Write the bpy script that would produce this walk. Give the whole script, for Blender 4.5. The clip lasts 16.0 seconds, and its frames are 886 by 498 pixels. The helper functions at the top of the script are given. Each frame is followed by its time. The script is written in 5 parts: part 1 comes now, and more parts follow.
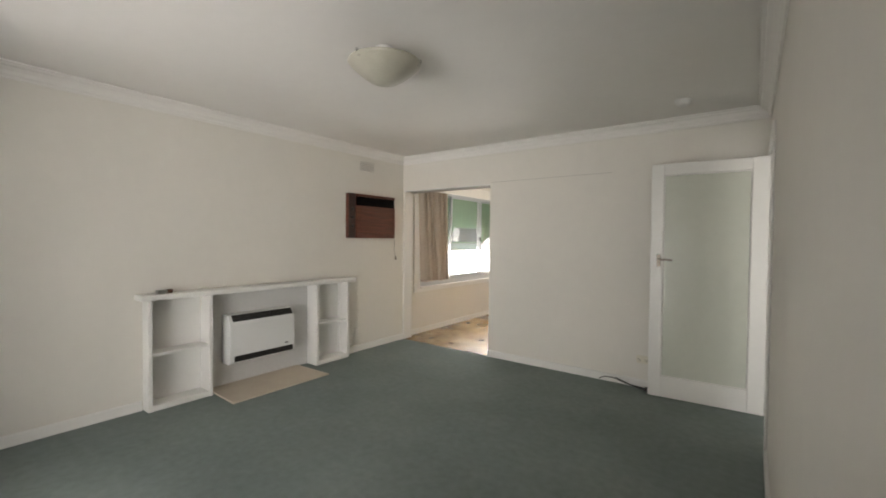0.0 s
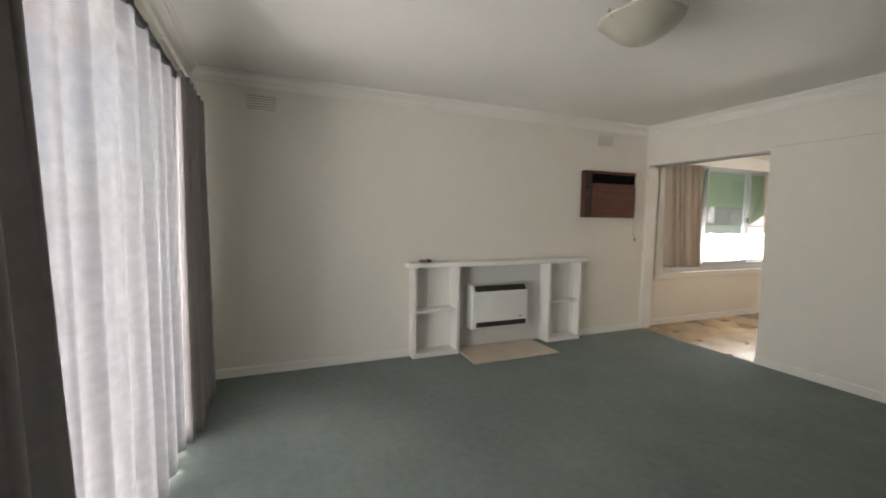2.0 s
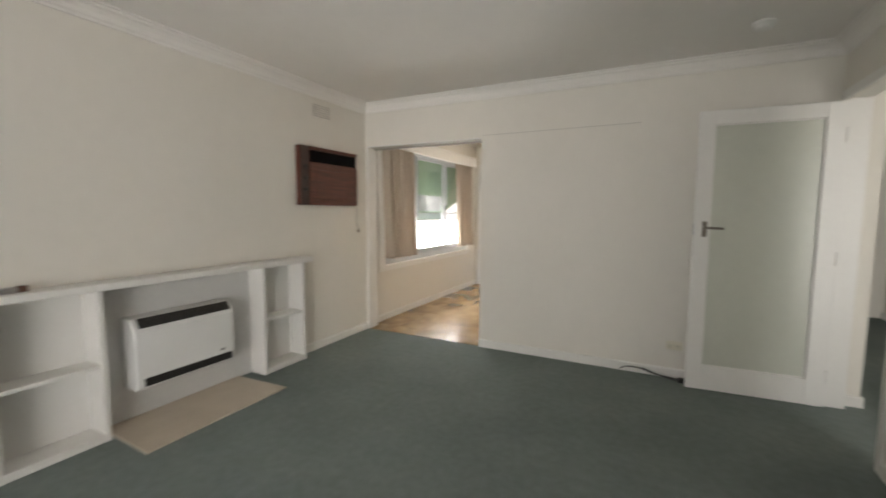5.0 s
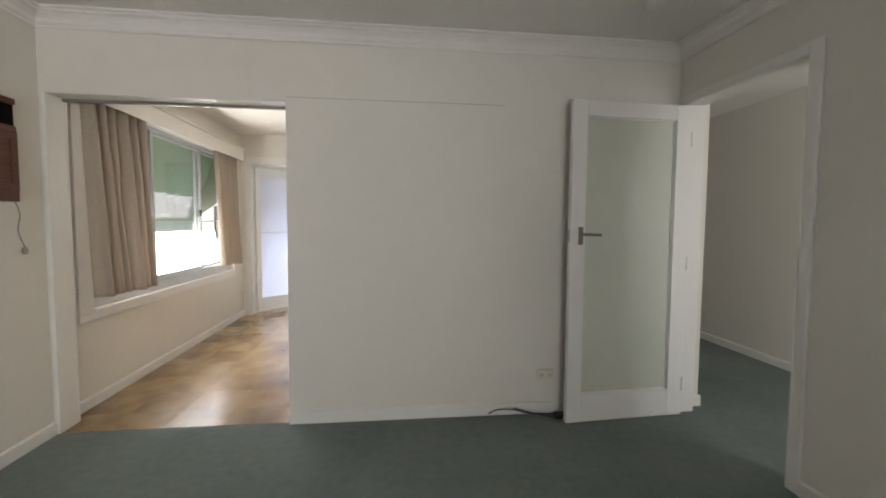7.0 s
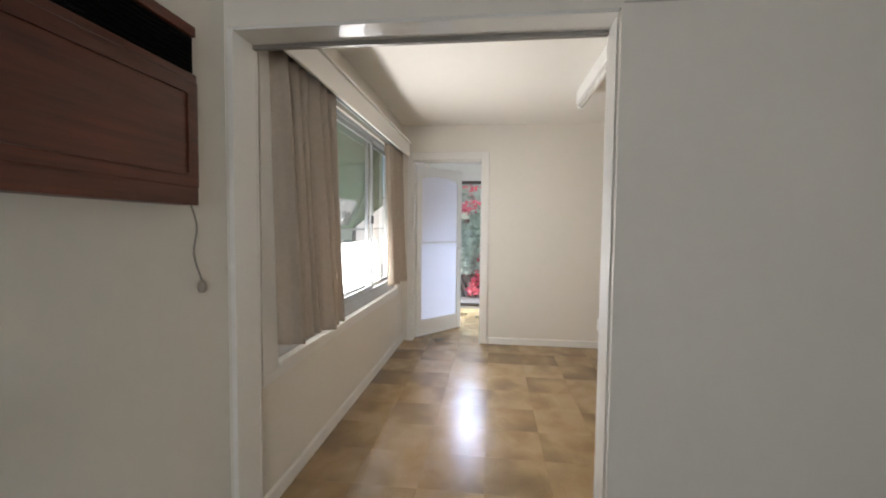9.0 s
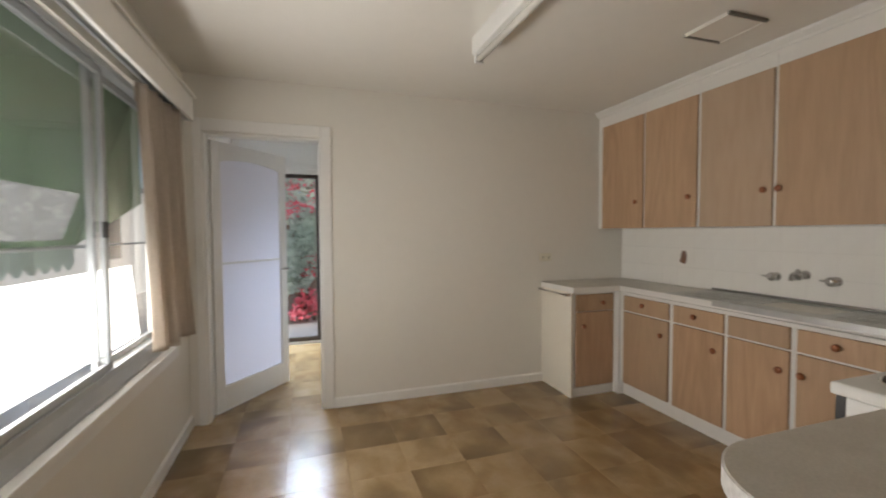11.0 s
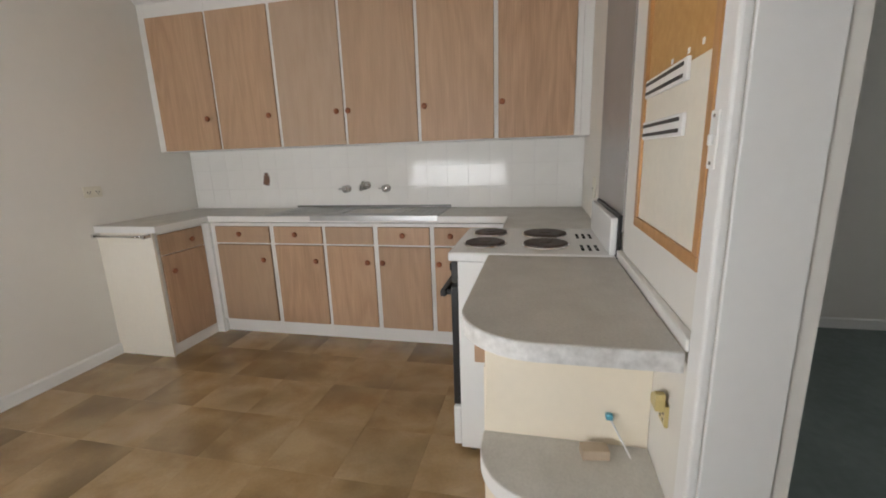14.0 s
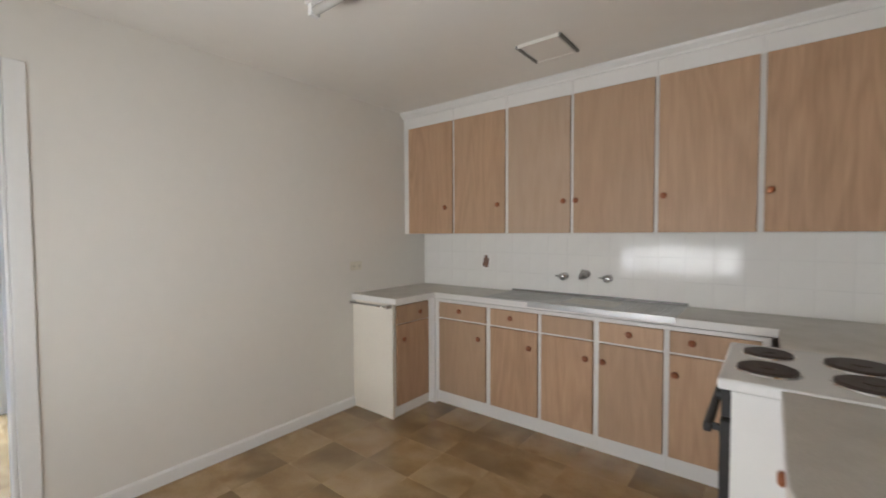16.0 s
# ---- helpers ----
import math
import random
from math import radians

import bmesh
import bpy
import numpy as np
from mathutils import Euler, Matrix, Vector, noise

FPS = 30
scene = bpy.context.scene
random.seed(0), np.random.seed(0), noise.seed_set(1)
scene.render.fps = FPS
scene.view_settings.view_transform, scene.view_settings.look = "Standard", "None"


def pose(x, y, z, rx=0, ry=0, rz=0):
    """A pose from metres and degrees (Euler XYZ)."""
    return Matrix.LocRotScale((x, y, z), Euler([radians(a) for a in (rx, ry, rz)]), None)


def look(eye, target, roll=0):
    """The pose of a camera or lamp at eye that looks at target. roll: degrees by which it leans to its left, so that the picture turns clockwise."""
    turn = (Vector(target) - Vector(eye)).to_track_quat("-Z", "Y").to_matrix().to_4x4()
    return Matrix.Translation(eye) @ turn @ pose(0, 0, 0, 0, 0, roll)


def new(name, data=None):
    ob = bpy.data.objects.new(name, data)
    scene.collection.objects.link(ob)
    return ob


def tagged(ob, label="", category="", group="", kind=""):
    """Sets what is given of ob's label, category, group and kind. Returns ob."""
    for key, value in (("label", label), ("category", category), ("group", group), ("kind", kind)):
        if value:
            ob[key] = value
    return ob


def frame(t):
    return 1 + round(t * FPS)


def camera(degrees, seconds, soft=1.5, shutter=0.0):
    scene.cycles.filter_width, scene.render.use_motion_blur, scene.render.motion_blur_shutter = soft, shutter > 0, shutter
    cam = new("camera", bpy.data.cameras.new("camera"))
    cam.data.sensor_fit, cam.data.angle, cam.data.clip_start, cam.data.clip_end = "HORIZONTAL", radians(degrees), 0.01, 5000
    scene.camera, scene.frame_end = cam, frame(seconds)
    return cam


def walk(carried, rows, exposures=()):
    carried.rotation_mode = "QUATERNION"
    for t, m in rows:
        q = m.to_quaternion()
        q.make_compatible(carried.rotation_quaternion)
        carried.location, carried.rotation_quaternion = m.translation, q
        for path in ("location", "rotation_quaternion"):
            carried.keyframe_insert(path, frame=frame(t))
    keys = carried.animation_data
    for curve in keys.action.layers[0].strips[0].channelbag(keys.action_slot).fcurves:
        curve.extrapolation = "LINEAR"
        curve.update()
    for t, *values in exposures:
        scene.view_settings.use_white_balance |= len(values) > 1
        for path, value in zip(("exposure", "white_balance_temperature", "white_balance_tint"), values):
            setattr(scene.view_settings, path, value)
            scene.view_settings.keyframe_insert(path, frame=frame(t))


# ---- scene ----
cam = camera(93.5, 16.0, soft=1.8, shutter=0.3)
PATH = [
    (0, (0.205, 0.389, 1.365), (-0.987, 1.994, 1.318), 0.6),
    (0.5, (0.159, 0.333, 1.39), (-1.162, 1.834, 1.36), 1.0),
    (1, (0.177, 0.299, 1.363), (-1.352, 1.586, 1.293), 0.4),
    (1.5, (0.185, 0.291, 1.339), (-1.522, 1.326, 1.229), 0.6),
    (2, (0.144, 0.332, 1.339), (-1.69, 1.115, 1.189), 0.9),
    (2.5, (0.042, 0.397, 1.318), (-1.902, 0.84, 1.163), 1.8),
    (3, (-0.03, 0.451, 1.346), (-2.024, 0.527, 1.217), 1.3),
    (3.5, (-0.149, 0.456, 1.347), (-2.135, 0.672, 1.245), 0.5),
    (4, (-0.293, 0.538, 1.31), (-2.002, 1.573, 1.215), 0.8),
    (4.5, (-0.494, 0.679, 1.301), (-1.833, 2.156, 1.137), 0.8),
    (5, (-0.777, 0.886, 1.318), (-1.675, 2.664, 1.138), 0.3),
    (5.2, (-0.879, 0.968, 1.306), (-1.5, 2.862, 1.144), 0.3),
    (7.3, (-1.736, 2.128, 1.268), (-1.509, 4.111, 1.147), 0.4),
    (7.5, (-1.831, 2.25, 1.282), (-1.705, 4.24, 1.134), -0.1),
    (7.6, (-1.863, 2.321, 1.28), (-1.781, 4.315, 1.156), -0.1),
    (7.9, (-2.023, 2.546, 1.31), (-2.066, 4.542, 1.19), 1.2),
    (8, (-2.069, 2.621, 1.308), (-2.184, 4.612, 1.162), 1.6),
    (8.2, (-2.212, 2.724, 1.286), (-2.482, 4.701, 1.15), 1.3),
    (10.3, (-2.864, 4.208, 1.356), (-2.762, 6.204, 1.283), -1.9),
    (10.5, (-2.868, 4.359, 1.351), (-2.633, 6.344, 1.283), -1.0),
    (11, (-2.882, 4.611, 1.351), (-2.257, 6.509, 1.272), -0.3),
    (11.5, (-2.95, 4.777, 1.382), (-1.76, 6.382, 1.294), -0.4),
    (12, (-2.938, 4.813, 1.389), (-1.382, 6.064, 1.276), 1.1),
    (12.5, (-2.902, 4.802, 1.342), (-1.175, 5.791, 1.14), 1.9),
    (13, (-2.834, 4.91, 1.299), (-1.017, 5.688, 0.988), -0.1),
    (13.5, (-2.836, 5.054, 1.303), (-0.974, 5.71, 0.98), -1.8),
    (14, (-2.999, 5.058, 1.291), (-1.098, 5.497, 0.848), -1.9),
    (14.5, (-3.134, 5.039, 1.299), (-1.25, 5.571, 0.888), -1.1),
    (15, (-3.193, 5.061, 1.331), (-1.353, 5.814, 1.119), -0.4),
    (15.5, (-3.201, 5.119, 1.379), (-1.451, 6.085, 1.297), 0.3),
    (16, (-3.02, 5.273, 1.38), (-1.45, 6.511, 1.306), -0.3),
]
walk(cam, [(t, look(eye, target, roll)) for t, eye, target, roll in PATH], [(0, 0.14, 6580, 10), (1.2, 0.14, 6500, 10), (2.3, -0.17, 6700, 10), (3.5, -0.2, 6950, 10), (4.6, 0.0, 6700, 10), (5.2, 0.05, 6550, 10), (7.5, -0.26, 6350, 10), (8.2, -0.4, 6300, 10), (10.3, -0.88, 6300, 10), (10.9, -1.06, 6550, 10), (11.5, -1.03, 6750, 10), (11.95, -1.0, 7300, 10), (12.5, -0.78, 6500, 10), (13.2, -0.74, 6280, 10), (14, -0.7, 5980, 10), (16, -0.74, 5930, 10)])

# ---- light ----
world = bpy.data.worlds.new("sky")
scene.world = world
world.use_nodes = True
wn = world.node_tree.nodes
sky = wn.new("ShaderNodeTexSky")
sky.sky_type, sky.sun_disc = "NISHITA", False
sky.sun_elevation, sky.sun_rotation = radians(43.6), radians(114.4)
world.node_tree.links.new(sky.outputs[0], wn["Background"].inputs[0])
wn["Background"].inputs[1].default_value = 0.15

sun = new("sun", bpy.data.lights.new("sun", "SUN"))
sun.data.energy, sun.data.angle, sun.data.color = 5.0, radians(0.5), (1.0, 0.95, 0.87)
sun.matrix_world = look((0.66 * 30, -0.30 * 30, 0.69 * 30), (0, 0, 0))


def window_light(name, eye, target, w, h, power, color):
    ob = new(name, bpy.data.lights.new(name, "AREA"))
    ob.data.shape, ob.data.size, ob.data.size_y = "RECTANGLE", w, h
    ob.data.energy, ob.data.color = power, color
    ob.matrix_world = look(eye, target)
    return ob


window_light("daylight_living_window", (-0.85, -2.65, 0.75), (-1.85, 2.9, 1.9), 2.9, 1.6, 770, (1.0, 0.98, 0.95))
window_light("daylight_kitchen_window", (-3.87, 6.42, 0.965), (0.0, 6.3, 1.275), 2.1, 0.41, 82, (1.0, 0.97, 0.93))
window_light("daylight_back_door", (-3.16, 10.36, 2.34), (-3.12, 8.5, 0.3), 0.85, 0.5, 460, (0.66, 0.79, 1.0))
# added fill lamp that brightens the hall from an unseen opening
window_light("hall_fill_light", (1.15, 2.33, 1.2), (1.15, 6.0, 1.1), 0.7, 1.8, 15, (1.0, 0.98, 0.95))

# ---- materials ----


def mat(name, a, b=None, scale=3.0, rough=0.6, metal=0.0, bump=0.0, bscale=60.0, fine=0.06, spec=0.5, coat=0.0, rand=0.0, stretch=(1, 1, 1), detail=5.0):
    """A surface of two mixed tones with a broad and a fine variation, a bump and a gloss that varies a little."""
    b = b or tuple(c * 0.9 for c in a)
    m = bpy.data.materials.new(name)
    m.use_nodes = True
    n, l = m.node_tree.nodes, m.node_tree.links
    p = n["Principled BSDF"]
    tc, mp = n.new("ShaderNodeTexCoord"), n.new("ShaderNodeMapping")
    mp.inputs["Scale"].default_value = stretch
    l.new(tc.outputs["Object"], mp.inputs[0])
    if rand:
        own, far = n.new("ShaderNodeObjectInfo"), n.new("ShaderNodeVectorMath")
        far.operation = "SCALE"
        far.inputs[0].default_value = (37.0, 53.0, 71.0)
        l.new(own.outputs["Random"], far.inputs["Scale"])
        l.new(far.outputs[0], mp.inputs["Location"])
    big, small, bp = (n.new("ShaderNodeTexNoise") for _ in range(3))
    for tex, sc, de in ((big, scale, detail), (small, scale * 17, 3.0), (bp, bscale, 3.0)):
        tex.inputs["Scale"].default_value, tex.inputs["Detail"].default_value = sc, de
        l.new(mp.outputs[0], tex.inputs["Vector"])
    mix = n.new("ShaderNodeMix")
    mix.data_type = "RGBA"
    mix.inputs[6].default_value, mix.inputs[7].default_value = (*a, 1), (*b, 1)
    ramp = n.new("ShaderNodeMapRange")
    ramp.inputs[1].default_value, ramp.inputs[2].default_value = 0.27, 0.73
    l.new(big.outputs[0], ramp.inputs[0])
    l.new(ramp.outputs[0], mix.inputs[0])
    hsv = n.new("ShaderNodeHueSaturation")
    val = n.new("ShaderNodeMath")
    val.operation = "MULTIPLY_ADD"
    val.inputs[1].default_value, val.inputs[2].default_value = fine * 2, 1 - fine
    l.new(small.outputs[0], val.inputs[0])
    last = val
    if rand:
        info, r2 = n.new("ShaderNodeObjectInfo"), n.new("ShaderNodeMath")
        r2.operation = "MULTIPLY_ADD"
        r2.inputs[1].default_value = rand
        l.new(info.outputs["Random"], r2.inputs[0])
        sub = n.new("ShaderNodeMath")
        sub.operation = "SUBTRACT"
        sub.inputs[1].default_value = rand / 2
        l.new(val.outputs[0], sub.inputs[0])
        l.new(sub.outputs[0], r2.inputs[2])
        last = r2
    l.new(last.outputs[0], hsv.inputs["Value"])
    l.new(mix.outputs[2], hsv.inputs["Color"])
    l.new(hsv.outputs[0], p.inputs["Base Color"])
    rr = n.new("ShaderNodeMath")
    rr.operation = "MULTIPLY_ADD"
    rr.inputs[1].default_value, rr.inputs[2].default_value = 0.12, rough - 0.06
    l.new(big.outputs[0], rr.inputs[0])
    l.new(rr.outputs[0], p.inputs["Roughness"])
    p.inputs["Metallic"].default_value = metal
    p.inputs["Specular IOR Level"].default_value = spec
    p.inputs["Coat Weight"].default_value = coat
    if bump:
        bm_ = n.new("ShaderNodeBump")
        bm_.inputs["Strength"].default_value, bm_.inputs["Distance"].default_value = bump, 0.004
        l.new(bp.outputs[0], bm_.inputs["Height"])
        l.new(bm_.outputs[0], p.inputs["Normal"])
    return m


def cloth(name, a, b, through_part, clear=0.0, scale=40.0):
    """Woven cloth: diffuse, with light passing through it, and holes where it is lace."""
    m = bpy.data.materials.new(name)
    m.use_nodes = True
    n, l = m.node_tree.nodes, m.node_tree.links
    n.remove(n["Principled BSDF"])
    tc, tex = n.new("ShaderNodeTexCoord"), n.new("ShaderNodeTexNoise")
    tex.inputs["Scale"].default_value = scale
    l.new(tc.outputs["Object"], tex.inputs["Vector"])
    mix = n.new("ShaderNodeMix")
    mix.data_type = "RGBA"
    mix.inputs[6].default_value, mix.inputs[7].default_value = (*a, 1), (*b, 1)
    l.new(tex.outputs[0], mix.inputs[0])
    d, tr, ms = n.new("ShaderNodeBsdfDiffuse"), n.new("ShaderNodeBsdfTranslucent"), n.new("ShaderNodeMixShader")
    l.new(mix.outputs[2], d.inputs[0])
    l.new(mix.outputs[2], tr.inputs[0])
    ms.inputs[0].default_value = through_part
    l.new(d.outputs[0], ms.inputs[1])
    l.new(tr.outputs[0], ms.inputs[2])
    out = ms
    if clear:
        wv = n.new("ShaderNodeTexVoronoi")
        wv.inputs["Scale"].default_value = 90.0
        l.new(tc.outputs["Object"], wv.inputs["Vector"])
        mr = n.new("ShaderNodeMapRange")
        mr.inputs[1].default_value, mr.inputs[2].default_value = 0.1, 0.6
        mr.inputs[3].default_value, mr.inputs[4].default_value = clear * 0.88, clear * 1.1
        l.new(wv.outputs["Distance"], mr.inputs[0])
        band, bmap, bmul, brng = n.new("ShaderNodeTexNoise"), n.new("ShaderNodeMapping"), n.new("ShaderNodeMath"), n.new("ShaderNodeMapRange")
        bmap.inputs["Scale"].default_value = (1.0, 1.0, 2.6)
        band.inputs["Scale"].default_value, band.inputs["Detail"].default_value = 9.0, 4.0
        brng.inputs[1].default_value, brng.inputs[2].default_value = 0.35, 0.65
        brng.inputs[3].default_value, brng.inputs[4].default_value = 0.78, 1.2
        bmul.operation = "MULTIPLY"
        l.new(tc.outputs["Object"], bmap.inputs[0])
        l.new(bmap.outputs[0], band.inputs["Vector"])
        l.new(band.outputs[0], brng.inputs[0])
        l.new(brng.outputs[0], bmul.inputs[0])
        l.new(mr.outputs[0], bmul.inputs[1])
        tp, m2 = n.new("ShaderNodeBsdfTransparent"), n.new("ShaderNodeMixShader")
        l.new(bmul.outputs[0], m2.inputs[0])
        l.new(ms.outputs[0], m2.inputs[1])
        l.new(tp.outputs[0], m2.inputs[2])
        out = m2
    l.new(out.outputs[0], n["Material Output"].inputs[0])
    return m


def glass(name, color=(1, 1, 1), rough=0.0):
    m = bpy.data.materials.new(name)
    m.use_nodes = True
    p = m.node_tree.nodes["Principled BSDF"]
    p.inputs["Base Color"].default_value = (*color, 1)
    p.inputs["Roughness"].default_value = rough
    p.inputs["Transmission Weight"].default_value = 1.0
    p.inputs["IOR"].default_value = 1.45
    return m


def wood(name, a, b, axis=2, rough=0.45, grain=9.0, rand=0.12):
    """Straight grain along one axis."""
    st = [6.0, 6.0, 6.0]
    st[axis] = 0.45
    return mat(name, a, b, scale=grain, rough=rough, bump=0.08, bscale=30, fine=0.16, rand=rand, stretch=tuple(st))


def math_node(n, l, op, a, b):
    m = n.new("ShaderNodeMath")
    m.operation = op
    for k, v in enumerate((a, b)):
        if isinstance(v, (int, float)):
            m.inputs[k].default_value = v
        else:
            l.new(v, m.inputs[k])
    return m.outputs[0]


def blend(n, l, fac, a, b):
    m = n.new("ShaderNodeMix")
    m.data_type = "RGBA"
    for k, v in ((0, fac), (6, a), (7, b)):
        if isinstance(v, tuple):
            m.inputs[k].default_value = (*v, 1)
        elif isinstance(v, (int, float)):
            m.inputs[k].default_value = v
        else:
            l.new(v, m.inputs[k])
    return m.outputs[2]


def spread(n, l, v, lo, hi):
    r = n.new("ShaderNodeMapRange")
    r.inputs[1].default_value, r.inputs[2].default_value = lo, hi
    l.new(v, r.inputs[0])
    return r.outputs[0]


def piece_coords(n, l, stretch):
    """Coordinates of the piece, shifted by a random amount of its own, and that random number."""
    tc, mp, own, far = n.new("ShaderNodeTexCoord"), n.new("ShaderNodeMapping"), n.new("ShaderNodeObjectInfo"), n.new("ShaderNodeVectorMath")
    far.operation = "SCALE"
    far.inputs[0].default_value = (37.0, 53.0, 71.0)
    l.new(own.outputs["Random"], far.inputs["Scale"])
    l.new(far.outputs[0], mp.inputs["Location"])
    mp.inputs["Scale"].default_value = stretch
    l.new(tc.outputs["Object"], mp.inputs[0])
    return mp.outputs[0], own.outputs["Random"]


def noise_of(n, l, v, scale, detail, warp=0.0):
    t = n.new("ShaderNodeTexNoise")
    t.inputs["Scale"].default_value, t.inputs["Detail"].default_value, t.inputs["Distortion"].default_value = scale, detail, warp
    l.new(v, t.inputs["Vector"])
    return t.outputs[0]


def oak(name, pale, dark, grey):
    """Printed oak: arched figure from the height lines of a long-stretched noise, fine pores along z, each board of its own tone."""
    m = bpy.data.materials.new(name)
    m.use_nodes = True
    n, l = m.node_tree.nodes, m.node_tree.links
    p = n["Principled BSDF"]
    v, own = piece_coords(n, l, (1.0, 1.0, 0.16))
    hill = noise_of(n, l, v, 4.2, 2.0, 0.25)
    rings = math_node(n, l, "PINGPONG", math_node(n, l, "MULTIPLY", hill, 17.0), 1.0)
    v2, _ = piece_coords(n, l, (1.0, 1.0, 0.035))
    pores = noise_of(n, l, v2, 150.0, 3.0)
    broad = noise_of(n, l, v, 2.6, 2.0)
    figure = math_node(n, l, "ADD", math_node(n, l, "MULTIPLY", rings, 0.42), math_node(n, l, "MULTIPLY", spread(n, l, pores, 0.3, 0.7), 0.58))
    tone = blend(n, l, figure, pale, dark)
    tone = blend(n, l, math_node(n, l, "MULTIPLY", math_node(n, l, "ADD", own, broad), 0.42), tone, grey)
    hsv = n.new("ShaderNodeHueSaturation")
    l.new(math_node(n, l, "ADD", math_node(n, l, "MULTIPLY", math_node(n, l, "FRACT", math_node(n, l, "MULTIPLY", own, 7.3), 0.0), 0.16), 0.92), hsv.inputs["Value"])
    l.new(tone, hsv.inputs["Color"])
    l.new(hsv.outputs[0], p.inputs["Base Color"])
    p.inputs["Roughness"].default_value = 0.5
    p.inputs["Specular IOR Level"].default_value = 0.35
    bp = n.new("ShaderNodeBump")
    bp.inputs["Strength"].default_value, bp.inputs["Distance"].default_value = 0.15, 0.001
    l.new(pores, bp.inputs["Height"])
    l.new(bp.outputs[0], p.inputs["Normal"])
    return m


def vinyl(name, pale, brown, dark):
    """Stone-look vinyl: soft clouds of three tones, shifted from tile to tile, with a fine grit and a worn gloss."""
    m = bpy.data.materials.new(name)
    m.use_nodes = True
    n, l = m.node_tree.nodes, m.node_tree.links
    p = n["Principled BSDF"]
    v, own = piece_coords(n, l, (1.0, 0.75, 1.0))
    cloud = noise_of(n, l, v, 5.5, 4.0, 0.35)
    patch = noise_of(n, l, v, 2.4, 2.5, 0.3)
    grit = noise_of(n, l, v, 90.0, 4.0)
    tilt = math_node(n, l, "MULTIPLY", math_node(n, l, "SUBTRACT", own, 0.5), 0.13)
    tone = blend(n, l, spread(n, l, math_node(n, l, "ADD", cloud, tilt), 0.30, 0.70), brown, pale)
    tone = blend(n, l, spread(n, l, math_node(n, l, "SUBTRACT", patch, tilt), 0.46, 0.72), tone, dark)
    hsv = n.new("ShaderNodeHueSaturation")
    l.new(math_node(n, l, "ADD", math_node(n, l, "MULTIPLY", grit, 0.24), 0.88), hsv.inputs["Value"])
    l.new(tone, hsv.inputs["Color"])
    l.new(hsv.outputs[0], p.inputs["Base Color"])
    l.new(math_node(n, l, "ADD", math_node(n, l, "MULTIPLY", cloud, 0.10), 0.175), p.inputs["Roughness"])
    p.inputs["Specular IOR Level"].default_value = 0.8
    return m


def lace_cloth(name, a, b, through_part, clear):
    """Sheer lace: soft flower sprays, a little denser than the net between them, that hide more of what lies behind."""
    m = bpy.data.materials.new(name)
    m.use_nodes = True
    n, l = m.node_tree.nodes, m.node_tree.links
    n.remove(n["Principled BSDF"])
    tc, mp = n.new("ShaderNodeTexCoord"), n.new("ShaderNodeMapping")
    mp.inputs["Scale"].default_value = (1.0, 0.2, 1.25)
    l.new(tc.outputs["Object"], mp.inputs[0])
    v = mp.outputs[0]
    spray = spread(n, l, noise_of(n, l, v, 22.0, 1.5, 0.0), 0.36, 0.66)
    net = noise_of(n, l, v, 190.0, 2.0)
    col = blend(n, l, spray, a, b)
    d, tr, ms = n.new("ShaderNodeBsdfDiffuse"), n.new("ShaderNodeBsdfTranslucent"), n.new("ShaderNodeMixShader")
    l.new(col, d.inputs[0])
    l.new(col, tr.inputs[0])
    ms.inputs[0].default_value = through_part
    l.new(d.outputs[0], ms.inputs[1])
    l.new(tr.outputs[0], ms.inputs[2])
    hole = math_node(n, l, "MULTIPLY", math_node(n, l, "SUBTRACT", 1.07, math_node(n, l, "MULTIPLY", spray, 0.16)), math_node(n, l, "MULTIPLY", math_node(n, l, "ADD", net, 0.5), clear))
    tp, m2 = n.new("ShaderNodeBsdfTransparent"), n.new("ShaderNodeMixShader")
    l.new(hole, m2.inputs[0])
    l.new(ms.outputs[0], m2.inputs[1])
    l.new(tp.outputs[0], m2.inputs[2])
    l.new(m2.outputs[0], n["Material Output"].inputs[0])
    return m


PLASTER = mat("wall_paint", (0.77, 0.735, 0.67), (0.73, 0.70, 0.635), scale=0.9, rough=0.62, bump=0.05, bscale=90, fine=0.02)
CEILING = mat("ceiling_paint", (0.81, 0.785, 0.745), (0.77, 0.745, 0.705), scale=0.7, rough=0.8, bump=0.04, bscale=120, fine=0.02)
KCEILING = mat("kitchen_ceiling_paint", (0.80, 0.77, 0.71), (0.76, 0.73, 0.67), scale=0.7, rough=0.7, bump=0.04, bscale=120, fine=0.02)
GLOSS = mat("gloss_white_paint", (0.80, 0.785, 0.75), (0.78, 0.765, 0.73), scale=2.2, rough=0.35, bump=0.05, bscale=35, fine=0.025)
CREAM = mat("cream_paint", (0.85, 0.77, 0.62), (0.81, 0.72, 0.57), scale=2.0, rough=0.4, bump=0.05, bscale=40, fine=0.03)
CARPET = mat("carpet_pile", (0.255, 0.292, 0.280), (0.182, 0.214, 0.206), scale=1.1, rough=0.95, bump=0.9, bscale=420, fine=0.16, spec=0.1, detail=8)
VINYL = vinyl("vinyl_tile", (0.40, 0.275, 0.135), (0.265, 0.160, 0.064), (0.165, 0.103, 0.038))
SUBFLOOR = mat("vinyl_joint", (0.20, 0.13, 0.07), rough=0.8)
STONE = mat("hearth_tile", (0.60, 0.52, 0.42), (0.54, 0.46, 0.37), scale=5, rough=0.5, bump=0.06)
